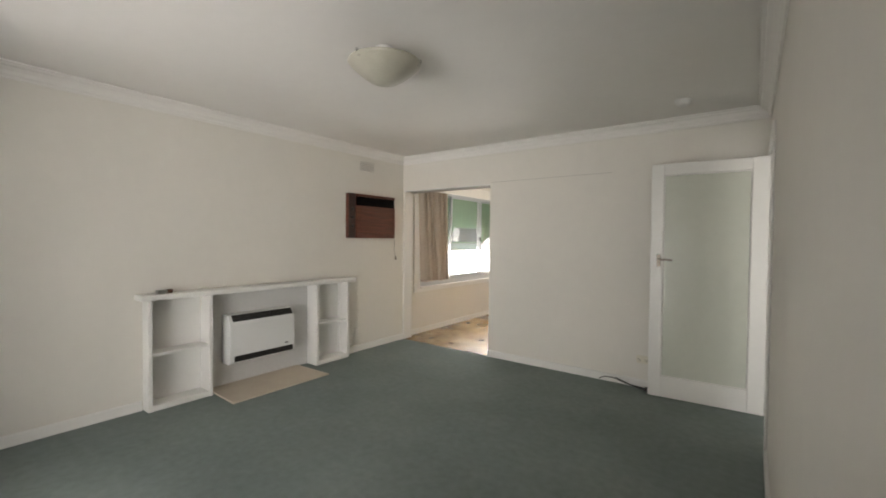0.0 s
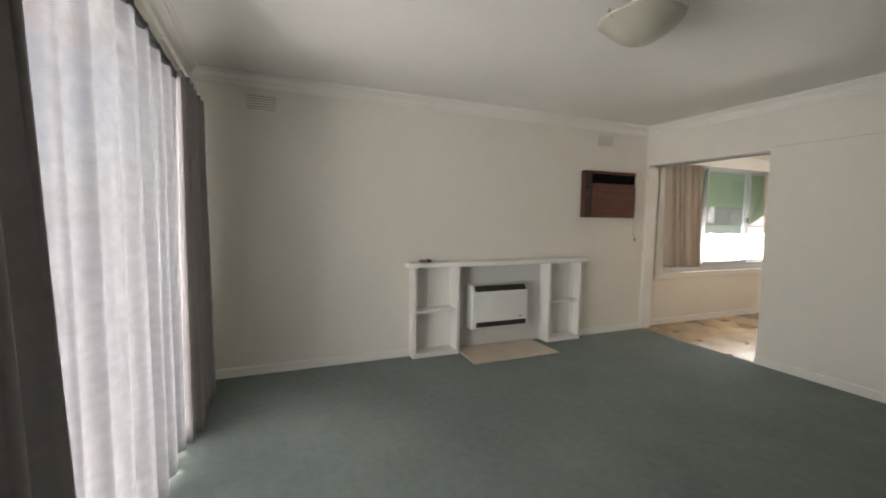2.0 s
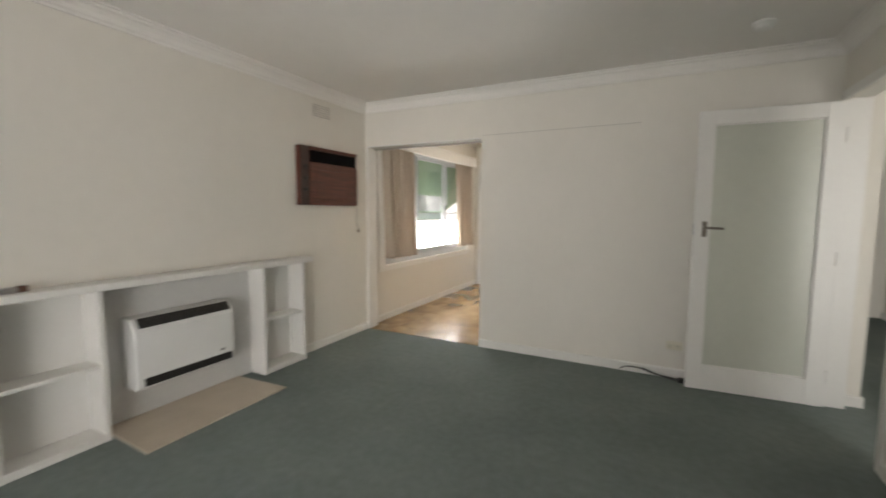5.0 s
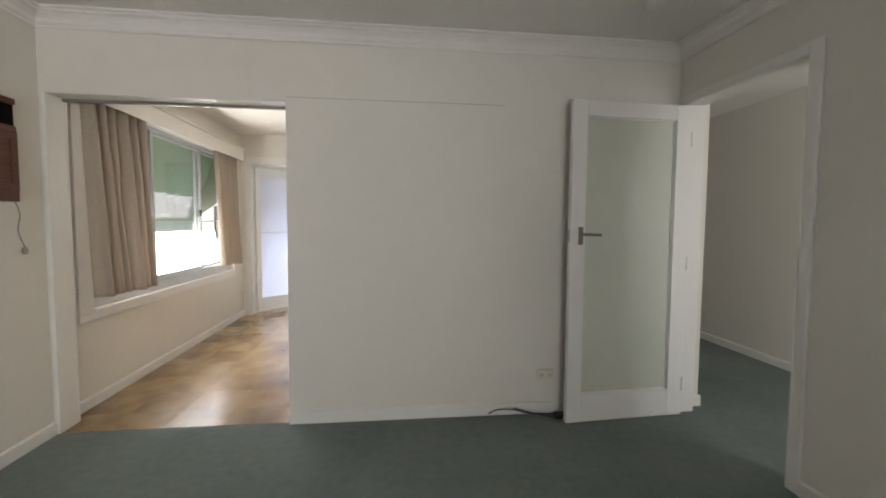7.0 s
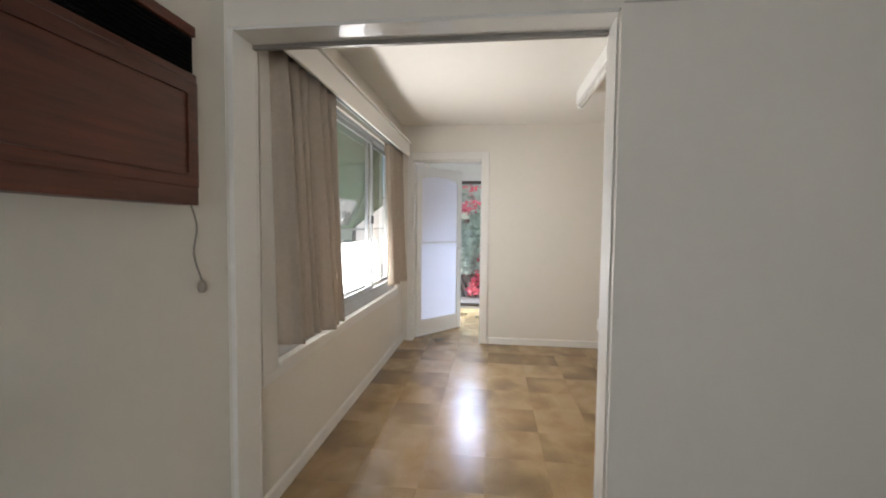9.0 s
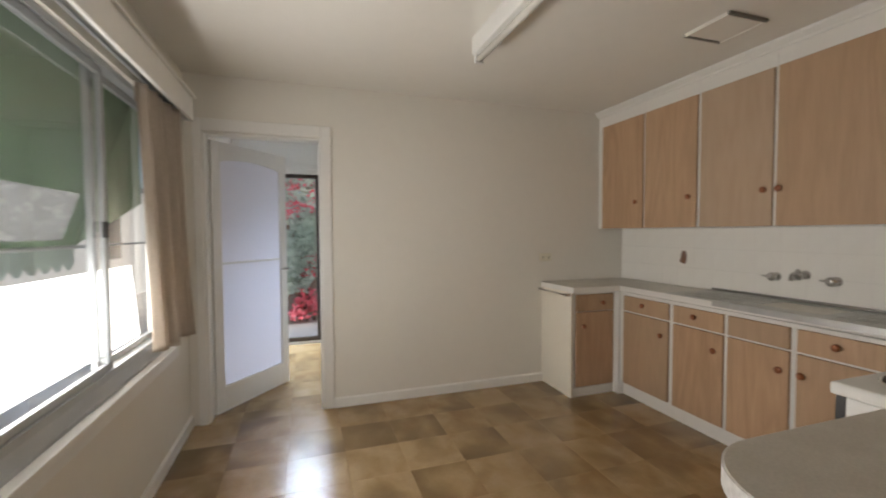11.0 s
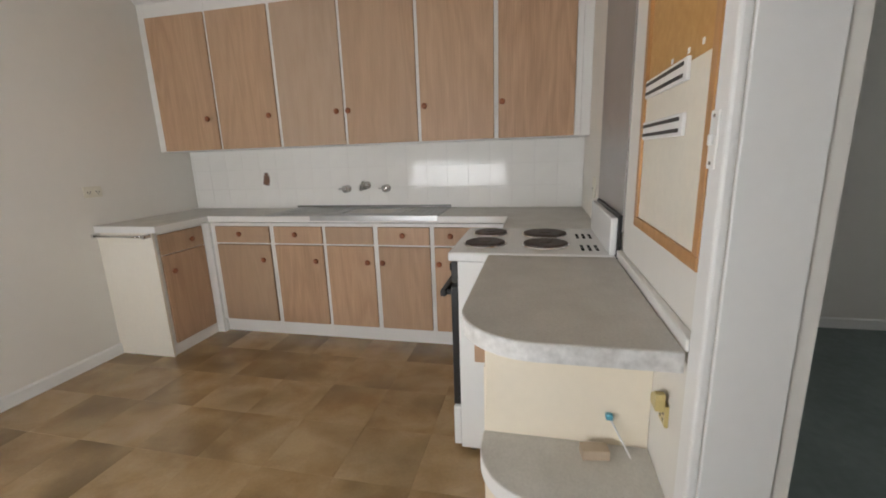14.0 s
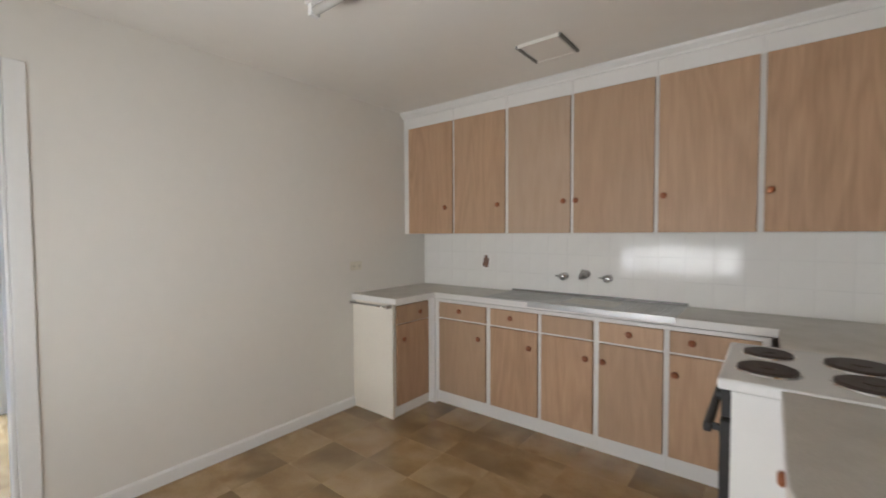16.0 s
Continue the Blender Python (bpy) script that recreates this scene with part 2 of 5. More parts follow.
DRAPE = cloth("grey_drape_cloth", (0.43, 0.40, 0.405), (0.35, 0.325, 0.33), 0.13)
BEIGE = cloth("beige_drape_cloth", (0.55, 0.475, 0.395), (0.46, 0.395, 0.325), 0.2)
LACE = lace_cloth("white_lace", (0.100, 0.098, 0.104), (0.112, 0.110, 0.116), 0.46, 0.175)
BROWN = wood("dark_stained_case", (0.135, 0.034, 0.016), (0.060, 0.015, 0.008), axis=1, rough=0.4, rand=0.05)
BLACK = mat("black_plastic", (0.012, 0.011, 0.011), (0.018, 0.017, 0.016), rough=0.45)
DARKGRILLE = mat("dark_grille", (0.03, 0.027, 0.024), rough=0.5)
ENAMEL = mat("white_enamel", (0.80, 0.80, 0.78), (0.77, 0.77, 0.75), scale=2, rough=0.22, fine=0.015)
PLASTIC = mat("ivory_plastic", (0.74, 0.70, 0.58), (0.70, 0.65, 0.53), rough=0.4)
WHITEPLASTIC = mat("white_plastic", (0.80, 0.79, 0.76), rough=0.4)
CHROME = mat("chrome", (0.72, 0.71, 0.70), (0.62, 0.61, 0.60), rough=0.16, metal=1.0, fine=0.02)
STEEL = mat("stainless_steel", (0.50, 0.50, 0.49), (0.42, 0.42, 0.41), scale=8, rough=0.35, metal=1.0, fine=0.08)
ALU = mat("aluminium_frame", (0.50, 0.52, 0.53), (0.44, 0.46, 0.47), rough=0.38, metal=0.7)
OAK = oak("oak_laminate", (0.535, 0.335, 0.198), (0.325, 0.184, 0.096), (0.435, 0.315, 0.21))
OAK_PALE = oak("pale_oak_laminate", (0.51, 0.37, 0.255), (0.42, 0.29, 0.19), (0.49, 0.38, 0.28))
VENTBLACK = mat("matt_black_vent", (0.006, 0.005, 0.005), rough=0.9, spec=0.1)
KNOB = mat("turned_brown_knob", (0.33, 0.105, 0.033), (0.20, 0.062, 0.02), scale=30, rough=0.35)
LAMINATE = mat("grey_speckled_laminate", (0.62, 0.595, 0.545), (0.53, 0.505, 0.455), scale=9, rough=0.42, fine=0.16, detail=9)
EDGE = mat("pale_marbled_edge", (0.76, 0.745, 0.71), (0.50, 0.485, 0.455), scale=45, rough=0.4, fine=0.08)
TILE = mat("white_glazed_tile", (0.88, 0.86, 0.815), (0.85, 0.83, 0.785), scale=4, rough=0.065, fine=0.015, bump=0.02, bscale=9)
GROUT = mat("grout", (0.84, 0.82, 0.775), rough=0.9)
HOTPLATE = mat("cast_iron_hotplate", (0.030, 0.021, 0.016), (0.055, 0.032, 0.022), scale=14, rough=0.5, bump=0.1)
CORK = mat("cork", (0.50, 0.285, 0.09), (0.43, 0.235, 0.07), scale=50, rough=0.6, bump=0.2, bscale=200, fine=0.2)
FRAMEWOOD = wood("orange_pine_frame", (0.48, 0.25, 0.09), (0.38, 0.19, 0.065), rand=0.05)
TAUPE = mat("grey_panel", (0.30, 0.275, 0.25), (0.27, 0.245, 0.225), scale=2, rough=0.35)
FROST = mat("frosted_glass", (0.62, 0.635, 0.56), (0.57, 0.585, 0.51), scale=1.2, rough=0.22, bump=0.16, bscale=160, fine=0.03)
CLEAR = glass("window_glass")
OPAL = mat("opal_glass_bowl", (0.46, 0.44, 0.365), (0.36, 0.34, 0.275), scale=7, rough=0.38, fine=0.06)
CANVAS = cloth("green_awning_canvas", (0.27, 0.40, 0.26), (0.21, 0.33, 0.215), 0.5)
VALANCE = cloth("pale_green_canvas", (0.50, 0.60, 0.57), (0.44, 0.54, 0.51), 0.5)
DARKFRAME = mat("bronze_door_frame", (0.06, 0.045, 0.035), (0.05, 0.038, 0.03), rough=0.4)
RENDERED = mat("white_rendered_wall", (0.80, 0.79, 0.76), (0.74, 0.73, 0.70), scale=1.2, rough=0.85, bump=0.1)
YBRICK = mat("yellow_brick", (0.52, 0.38, 0.18), (0.42, 0.30, 0.14), scale=6, rough=0.85, bump=0.2, rand=0.3)
CONCRETE = mat("concrete_path", (0.45, 0.43, 0.40), (0.36, 0.345, 0.32), scale=2, rough=0.9, bump=0.2)
FENCE = wood("weathered_paling", (0.42, 0.28, 0.19), (0.32, 0.21, 0.14), rough=0.85, rand=0.3)
LEAF = cloth("bougainvillea_leaf", (0.48, 0.56, 0.43), (0.72, 0.77, 0.66), 0.3, scale=8)
PETAL = cloth("red_bract", (0.92, 0.10, 0.15), (0.95, 0.34, 0.38), 0.3, scale=8)
BARK = mat("bark", (0.14, 0.09, 0.06), (0.09, 0.06, 0.04), scale=20, rough=0.9, bump=0.4)
ROOF = mat("grey_roof", (0.22, 0.21, 0.21), (0.17, 0.165, 0.165), scale=4, rough=0.8)
AGED = mat("aged_chrome", (0.30, 0.26, 0.22), (0.20, 0.17, 0.14), scale=20, rough=0.36, metal=0.8)
STICKER = mat("decal_print", (0.25, 0.10, 0.05), (0.10, 0.07, 0.05), scale=60, rough=0.4)

# ---- building blocks ----


def box(bm, x0, y0, z0, x1, y1, z1, bev=0.0):
    r = bmesh.ops.create_cube(bm, size=1.0, matrix=Matrix.LocRotScale(((x0 + x1) / 2, (y0 + y1) / 2, (z0 + z1) / 2), None, (abs(x1 - x0), abs(y1 - y0), abs(z1 - z0))))
    if bev:
        vs = set(r["verts"])
        es = [e for e in bm.edges if e.verts[0] in vs and e.verts[1] in vs]
        bmesh.ops.bevel(bm, geom=es, offset=bev, segments=2, profile=0.5, affect="EDGES")
    return bm


def boxes(rows, bev=0.0):
    bm = bmesh.new()
    for r in rows:
        box(bm, *r, bev=bev)
    return bm


def rod(bm, p, q, r, r2=None, seg=14):
    p, q = Vector(p), Vector(q)
    rot = (q - p).to_track_quat("Z", "Y").to_matrix().to_4x4()
    bmesh.ops.create_cone(bm, cap_ends=True, segments=seg, radius1=r, radius2=r if r2 is None else r2, depth=(q - p).length, matrix=Matrix.Translation((p + q) / 2) @ rot)
    return bm


def rods(rows, seg=14):
    bm = bmesh.new()
    for p, q, r in rows:
        rod(bm, p, q, r, seg=seg)
    return bm


def lathe(profile, m=Matrix(), seg=32):
    """A turned shape: (radius, height) pairs round z, moved by m."""
    bm = bmesh.new()
    rings = []
    for r, z in profile:
        rings.append([bm.verts.new(m @ Vector((r * math.cos(2 * math.pi * i / seg), r * math.sin(2 * math.pi * i / seg), z))) for i in range(seg)] if r > 1e-6 else [bm.verts.new(m @ Vector((0, 0, z)))])
    for a, b in zip(rings, rings[1:]):
        for i in range(seg):
            j = (i + 1) % seg
            if len(a) == 1 and len(b) > 1:
                bm.faces.new((a[0], b[j], b[i]))
            elif len(b) == 1 and len(a) > 1:
                bm.faces.new((a[i], a[j], b[0]))
            elif len(a) > 1:
                bm.faces.new((a[i], a[j], b[j], b[i]))
    bmesh.ops.recalc_face_normals(bm, faces=bm.faces)
    return bm


def slab(outline, z0, z1, bev=0.0):
    """A flat slab over an outline of (x, y) points."""
    bm = bmesh.new()
    f = bm.faces.new([bm.verts.new((x, y, z0)) for x, y in outline])
    g = bmesh.ops.extrude_face_region(bm, geom=[f])
    bmesh.ops.translate(bm, verts=[v for v in g["geom"] if isinstance(v, bmesh.types.BMVert)], vec=(0, 0, z1 - z0))
    bmesh.ops.recalc_face_normals(bm, faces=bm.faces)
    if bev:
        bmesh.ops.bevel(bm, geom=[e for e in bm.edges if abs(e.verts[0].co.z - e.verts[1].co.z) < 1e-6], offset=bev, segments=2, profile=0.5, affect="EDGES")
    return bm


def sweep(profile, p, q, out):
    """A straight moulding from p to q; the profile is (out from the wall, up) pairs; out is the unit way out."""
    bm = bmesh.new()
    p, q, out = Vector(p), Vector(q), Vector(out)
    ends = [[bm.verts.new(e + out * a + Vector((0, 0, b))) for a, b in profile] for e in (p, q)]
    n = len(profile)
    for i in range(n):
        j = (i + 1) % n
        bm.faces.new((ends[0][i], ends[0][j], ends[1][j], ends[1][i]))
    bm.faces.new(ends[0])
    bm.faces.new(ends[1][::-1])
    bmesh.ops.recalc_face_normals(bm, faces=bm.faces)
    return bm


def cable(points, r, steps=8):
    """A round cord through points, smoothed."""
    pts = [Vector(p) for p in points]
    path = []
    for i in range(len(pts) - 1):
        p0, p1, p2, p3 = pts[max(i - 1, 0)], pts[i], pts[i + 1], pts[min(i + 2, len(pts) - 1)]
        for k in range(steps):
            t = k / steps
            path.append(0.5 * ((2 * p1) + (p2 - p0) * t + (2 * p0 - 5 * p1 + 4 * p2 - p3) * t * t + (3 * p1 - p0 - 3 * p2 + p3) * t ** 3))
    path.append(pts[-1])
    bm = bmesh.new()
    for a, b in zip(path, path[1:]):
        rod(bm, a, b, r, seg=8)
    return bm


def mesh_of(name, bm, material, smooth=False):
    me = bpy.data.meshes.new(name)
    bm.to_mesh(me)
    bm.free()
    me.materials.append(material)
    if smooth:
        me.shade_smooth()
    return me


def thing(name, at, label, category, rz=0.0, group="", kind=""):
    ob = new(name)
    ob.empty_display_size = 0.1
    ob.matrix_basis = pose(*at, 0, 0, rz)
    return tagged(ob, label, category, group, kind)


def part(name, bm, material, parent, label="", smooth=False):
    ob = new(name, mesh_of(name, bm, material, smooth))
    ob.parent = parent
    return tagged(ob, label)


def solo(name, bm, material, label, category, kind="", smooth=False, group=""):
    """A thing of one mesh, built round its own base."""
    xs = [v.co for v in bm.verts]
    base = Vector(((min(v.x for v in xs) + max(v.x for v in xs)) / 2, (min(v.y for v in xs) + max(v.y for v in xs)) / 2, min(v.z for v in xs)))
    if kind != "structure":
        bmesh.ops.translate(bm, verts=bm.verts, vec=-base)
    ob = new(name, mesh_of(name, bm, material, smooth))
    if kind != "structure":
        ob.location = base
    return tagged(ob, label, category, group, kind)


def structure(name, bm, material, label, category):
    return solo(name, bm, material, label, category, "structure")


def wall(name, axis, c0, c1, a0, a1, z0, z1, openings=(), material=None, label="", category="wall"):
    """A wall c0..c1 thick that runs along the other axis from a0 to a1, with openings (a0, a1, z0, z1) right through."""
    sa = sorted({a0, a1, *[v for o in openings for v in o[:2]]})
    sz = sorted({z0, z1, *[v for o in openings for v in o[2:]]})
    solid = {(i, k): not any(o[0] <= (sa[i] + sa[i + 1]) / 2 <= o[1] and o[2] <= (sz[k] + sz[k + 1]) / 2 <= o[3] for o in openings) for i in range(len(sa) - 1) for k in range(len(sz) - 1)}
    bm = bmesh.new()
    point = (lambda c, a, z: (c, a, z)) if axis == "x" else (lambda c, a, z: (a, c, z))

    def quad(*ps):
        bm.faces.new([bm.verts.new(p) for p in ps])
    for (i, k), full in solid.items():
        if not full:
            continue
        a, b, u, v = sa[i], sa[i + 1], sz[k], sz[k + 1]
        for c in (c0, c1):
            quad(point(c, a, u), point(c, b, u), point(c, b, v), point(c, a, v))
        for (di, dk), (e, f) in {(-1, 0): ((a, u), (a, v)), (1, 0): ((b, u), (b, v)), (0, -1): ((a, u), (b, u)), (0, 1): ((a, v), (b, v))}.items():
            if not solid.get((i + di, k + dk), False):
                quad(point(c0, *e), point(c1, *e), point(c1, *f), point(c0, *f))
    bmesh.ops.remove_doubles(bm, verts=bm.verts, dist=1e-5)
    bmesh.ops.recalc_face_normals(bm, faces=bm.faces)
    return structure(name, bm, material or PLASTER, label, category)


def folds(x0, x1, z0, z1, n, amp, seed, cols=None, rows=18, hem=0.0, flare=0.0):
    """A hanging cloth in the xz plane with n uneven vertical folds, tighter at the top than at the hem."""
    rnd = random.Random(seed)
    cols = cols or n * 10
    ph = [rnd.uniform(-0.5, 0.5) for _ in range(n + 2)]
    am = [rnd.uniform(0.6, 1.15) for _ in range(n + 2)]
    bm = bmesh.new()
    grid = []
    for r in range(rows + 1):
        v = r / rows
        z = z0 + (z1 - z0) * v
        line = []
        for c in range(cols + 1):
            u = c / cols
            k = u * n
            i = int(min(k, n - 1))
            f = k - i
            ph_k = ph[i] * (1 - f) + ph[i + 1] * f
            am_k = am[i] * (1 - f) + am[i + 1] * f
            w = 2 * math.pi * k + ph_k * (1.6 - v)
            depth = amp * am_k * (0.55 + 0.45 * (1 - v)) * (math.sin(w) + 0.25 * math.sin(2 * w + ph_k * 5))
            sway = 0.012 * math.sin(3.1 * k + 2.2 * v + seed)
            x = x0 + (x1 - x0) * u + 0.35 * amp * math.cos(w) + sway * (1 - v)
            x += flare * (1 - v) * (1 - u)
            drop = hem * (0.5 + 0.5 * math.sin(1.7 * k + seed)) * (1 - v)
            line.append(bm.verts.new((x, depth, z + drop)))
        grid.append(line)
    for a, b in zip(grid, grid[1:]):
        for c in range(cols):
            bm.faces.new((a[c], a[c + 1], b[c + 1], b[c]))
    return bm


# ---- shell ----
W, N, E, S = -3.612, 4.613, 0.305, -0.20
KW, KN, KS, KE = -3.665, 7.897, 4.757, 0.028
TOP = 2.45

structure("floor_living", boxes([(W - 0.12, S - 0.12, -0.12, E + 0.12, N + 0.008, 0.0)]), CARPET, "dark grey-green cut pile carpet of the living room", "floor")
structure("floor_hall", boxes([(E + 0.12, 2.3, -0.12, 1.97, N + 0.008, 0.0), (0.41, N + 0.008, -0.12, 1.97, 8.0, 0.0)]), CARPET, "dark grey-green carpet of the dim hall", "floor")
structure("ceiling_living", boxes([(W - 0.12, S - 0.12, TOP, E + 0.12, N + 0.02, TOP + 0.15)]), CEILING, "flat off-white plaster ceiling of the living room", "ceiling")
structure("ceiling_kitchen", boxes([(KW - 0.12, N + 0.02, TOP + 0.002, KE + 0.12, KN + 0.13, TOP + 0.15)]), KCEILING, "flat warm white kitchen ceiling", "ceiling")
structure("ceiling_hall", boxes([(E + 0.12, 2.3, TOP, 1.97, 8.1, TOP + 0.15)]), CEILING, "flat off-white hall ceiling", "ceiling")
structure("roof", boxes([(KW - 0.45, S - 0.95, TOP + 0.17, 2.6, 10.6, TOP + 0.34)], 0.02), mat("roof_tile_brown", (0.20, 0.13, 0.10), rough=0.8), "plain low roof with wide eaves over the house", "roof")
structure("ceiling_laundry", boxes([(KW - 0.12, KN + 0.13, TOP, -1.78, 10.05, TOP + 0.15)]), CEILING, "flat white laundry ceiling", "ceiling")

wall("wall_living_west", "x", W - 0.12, W, S - 0.12, KS, 0, TOP, [(1.625, 3.55, 0, 0.875)], label="off-white painted chimney-side wall of the living room")
wall("wall_living_south", "y", S - 0.12, S, W, E, 0, TOP, [(-2.96, -0.30, 0.06, 2.08)], label="off-white wall with a wide window behind curtains")
wall("wall_living_east", "x", E, E + 0.12, S - 0.12, N, 0, TOP, [(3.71, 4.53, 0, 2.055)], label="off-white painted wall with the hall doorway")
wall("wall_living_north", "y", N, KS, W, 0.53, 0, TOP, [(-3.597, -2.256, 0, 2.012)], label="off-white partition wall with a wide opening into the kitchen")
wall("wall_kitchen_west", "x", KW - 0.12, KW, KS, 9.93, 0, TOP + 0.1, [(5.03, 7.5, 0.645, 2.09)], label="off-white kitchen wall below and beside the window")
wall("wall_kitchen_north", "y", KN, KN + 0.13, KW, KE, 0, TOP + 0.1, [(-3.555, -2.765, 0, 2.065)], label="plain warm white kitchen wall with the laundry doorway")
wall("wall_kitchen_east", "x", KE, KE + 0.12, KS, KN + 0.13, 0, TOP + 0.1, label="off-white wall behind the kitchen cabinets")
wall("wall_hall_west", "x", 0.41, 0.53, KS, 8.0, 0, TOP, label="dim off-white hall wall")
wall("wall_hall_east", "x", 1.85, 1.97, 2.3, 8.0, 0, TOP, label="dim off-white hall wall")
wall("wall_hall_north", "y", 8.0, 8.12, 0.5, 1.97, 0, TOP, label="end wall of the hall")
# the opening is added out of view, only to hold the hall's fill lamp
wall("wall_hall_south", "y", 2.3, 2.42, E + 0.12, 1.85, 0, TOP, [(0.75, 1.55, 0.0, 2.05)], label="end wall of the hall")
wall("wall_laundry_north", "y", 9.93, 10.05, KW - 0.12, -1.78, 0, TOP, [(-3.62, -2.70, 0.03, 2.06)], material=GLOSS, label="white laundry wall round a glazed back door")
wall("wall_laundry_east", "x", -1.9, -1.78, KN + 0.13, 9.93, 0, TOP, label="off-white laundry wall")

COVE = [(0.0, 0.0), (0.0, -0.095), (0.012, -0.095), (0.014, -0.082), (0.024, -0.070), (0.030, -0.050), (0.048, -0.030), (0.066, -0.022), (0.070, -0.012), (0.088, -0.010), (0.088, 0.0)]
for nm, p, q, out in (("cornice_west", (W, S, TOP), (W, N, TOP), (1, 0, 0)), ("cornice_north", (W, N, TOP), (E, N, TOP), (0, -1, 0)), ("cornice_east", (E, S, TOP), (E, N, TOP), (-1, 0, 0)), ("cornice_south", (W, S, TOP), (E, S, TOP), (0, 1, 0))):
    structure(nm, sweep(COVE, p, q, out), CEILING, "stepped off-white plaster cornice along the ceiling", "cornice")
SKIRT = [(0, 0), (0, 0.075), (0.006, 0.075), (0.014, 0.066), (0.016, 0.0)]
for nm, p, q, out in (("baseboard_west_a", (W, S, 0), (W, 1.585, 0), (1, 0, 0)), ("baseboard_west_b", (W, 3.60, 0), (W, N, 0), (1, 0, 0)), ("baseboard_north", (-2.256, N, 0), (E, N, 0), (0, -1, 0)), ("baseboard_east", (E, S, 0), (E, 3.645, 0), (-1, 0, 0)),
                      ("baseboard_south", (W, S, 0), (E, S, 0), (0, 1, 0)), ("baseboard_kitchen_west", (KW, KS, 0), (KW, KN, 0), (1, 0, 0)), ("baseboard_kitchen_north", (-2.69, KN, 0), (-0.86, KN, 0), (0, -1, 0)), ("baseboard_hall", (1.85, 2.42, 0), (1.85, 8.0, 0), (-1, 0, 0)), ("baseboard_hall_corner", (0.427, N, 0), (0.545, N, 0), (0, -1, 0))):
    structure(nm, sweep(SKIRT, p, q, out), GLOSS, "low off-white painted skirting board", "skirting")


def architrave(name, rows, label):
    return structure(name, boxes(rows, 0.006), GLOSS, label, "door trim")


architrave("trim_opening_kitchen", [(-3.662, KS + 0.0005, 0, -3.5795, KS + 0.02, 2.0115), (-2.256, KS, 0, -2.195, KS + 0.02, 2.07), (-3.655, KS, 2.012, -2.256, KS + 0.02, 2.07)], "rounded gloss white trim on the kitchen side of the opening")
structure("trim_opening_head", boxes([(-3.58, N + 0.001, 2.0, -2.262, KS - 0.022, 2.0119)], 0.001), mat("high_gloss_paint", (0.80, 0.785, 0.75), rough=0.09, fine=0.01), "very glossy white underside of the lintel", "door trim")
structure("trim_opening_lining", boxes([(-2.262, N + 0.028, 0, -2.2561, KS + 0.001, 2.008), (-3.60, N - 0.002, 0, -3.58, KS, 2.008)], 0.002), GLOSS, "gloss white lining of the wide opening", "door trim")
structure("trim_track", boxes([(-3.58, KS - 0.02, 1.985, -2.262, KS + 0.002, 2.0119)], 0.002), mat("dull_track", (0.30, 0.28, 0.26), rough=0.4, metal=0.4), "thin dark sliding door track under the lintel", "door track")
# darker tone than the wall carries the joint's faint shadow
structure("trim_pocket_line", boxes([(-2.25, N - 0.003, 2.026, -0.90, N + 0.001, 2.031)]), mat("shadowed_joint", (0.57, 0.54, 0.49), rough=0.8), "thin joint line on the wall, its light shadow put into the colour", "trim")
structure("trim_pocket_stop", boxes([(-0.90, N - 0.008, 2.0, -0.878, N + 0.001, 2.055)], 0.002), PLASTER, "small painted stop block at the end of the joint line", "trim")
architrave("trim_hall_door", [(E - 0.016, 3.645, 0, E, 3.71, 2.115), (E - 0.016, 3.71, 2.055, E, 4.53, 2.115), (E - 0.016, 4.53, 0, E, 4.592, 2.115), (E - 0.002, 3.7095, 0, E + 0.122, 3.722, 2.055), (E - 0.002, 4.518, 0, E + 0.122, 4.5301, 2.055)], "gloss white architrave of the hall doorway")
architrave("trim_laundry_door", [(-3.61, KN - 0.018, 0, -3.555, KN, 2.15), (-2.765, KN - 0.018, 0, -2.69, KN, 2.15), (-3.555, KN - 0.018, 2.065, -2.765, KN, 2.15), (-3.556, KN, 0, -3.54, KN + 0.131, 2.064), (-2.78, KN, 0, -2.764, KN + 0.131, 2.064), (-3.54, KN, 2.045, -2.78, KN + 0.131, 2.064)], "gloss white architrave round the laundry doorway")

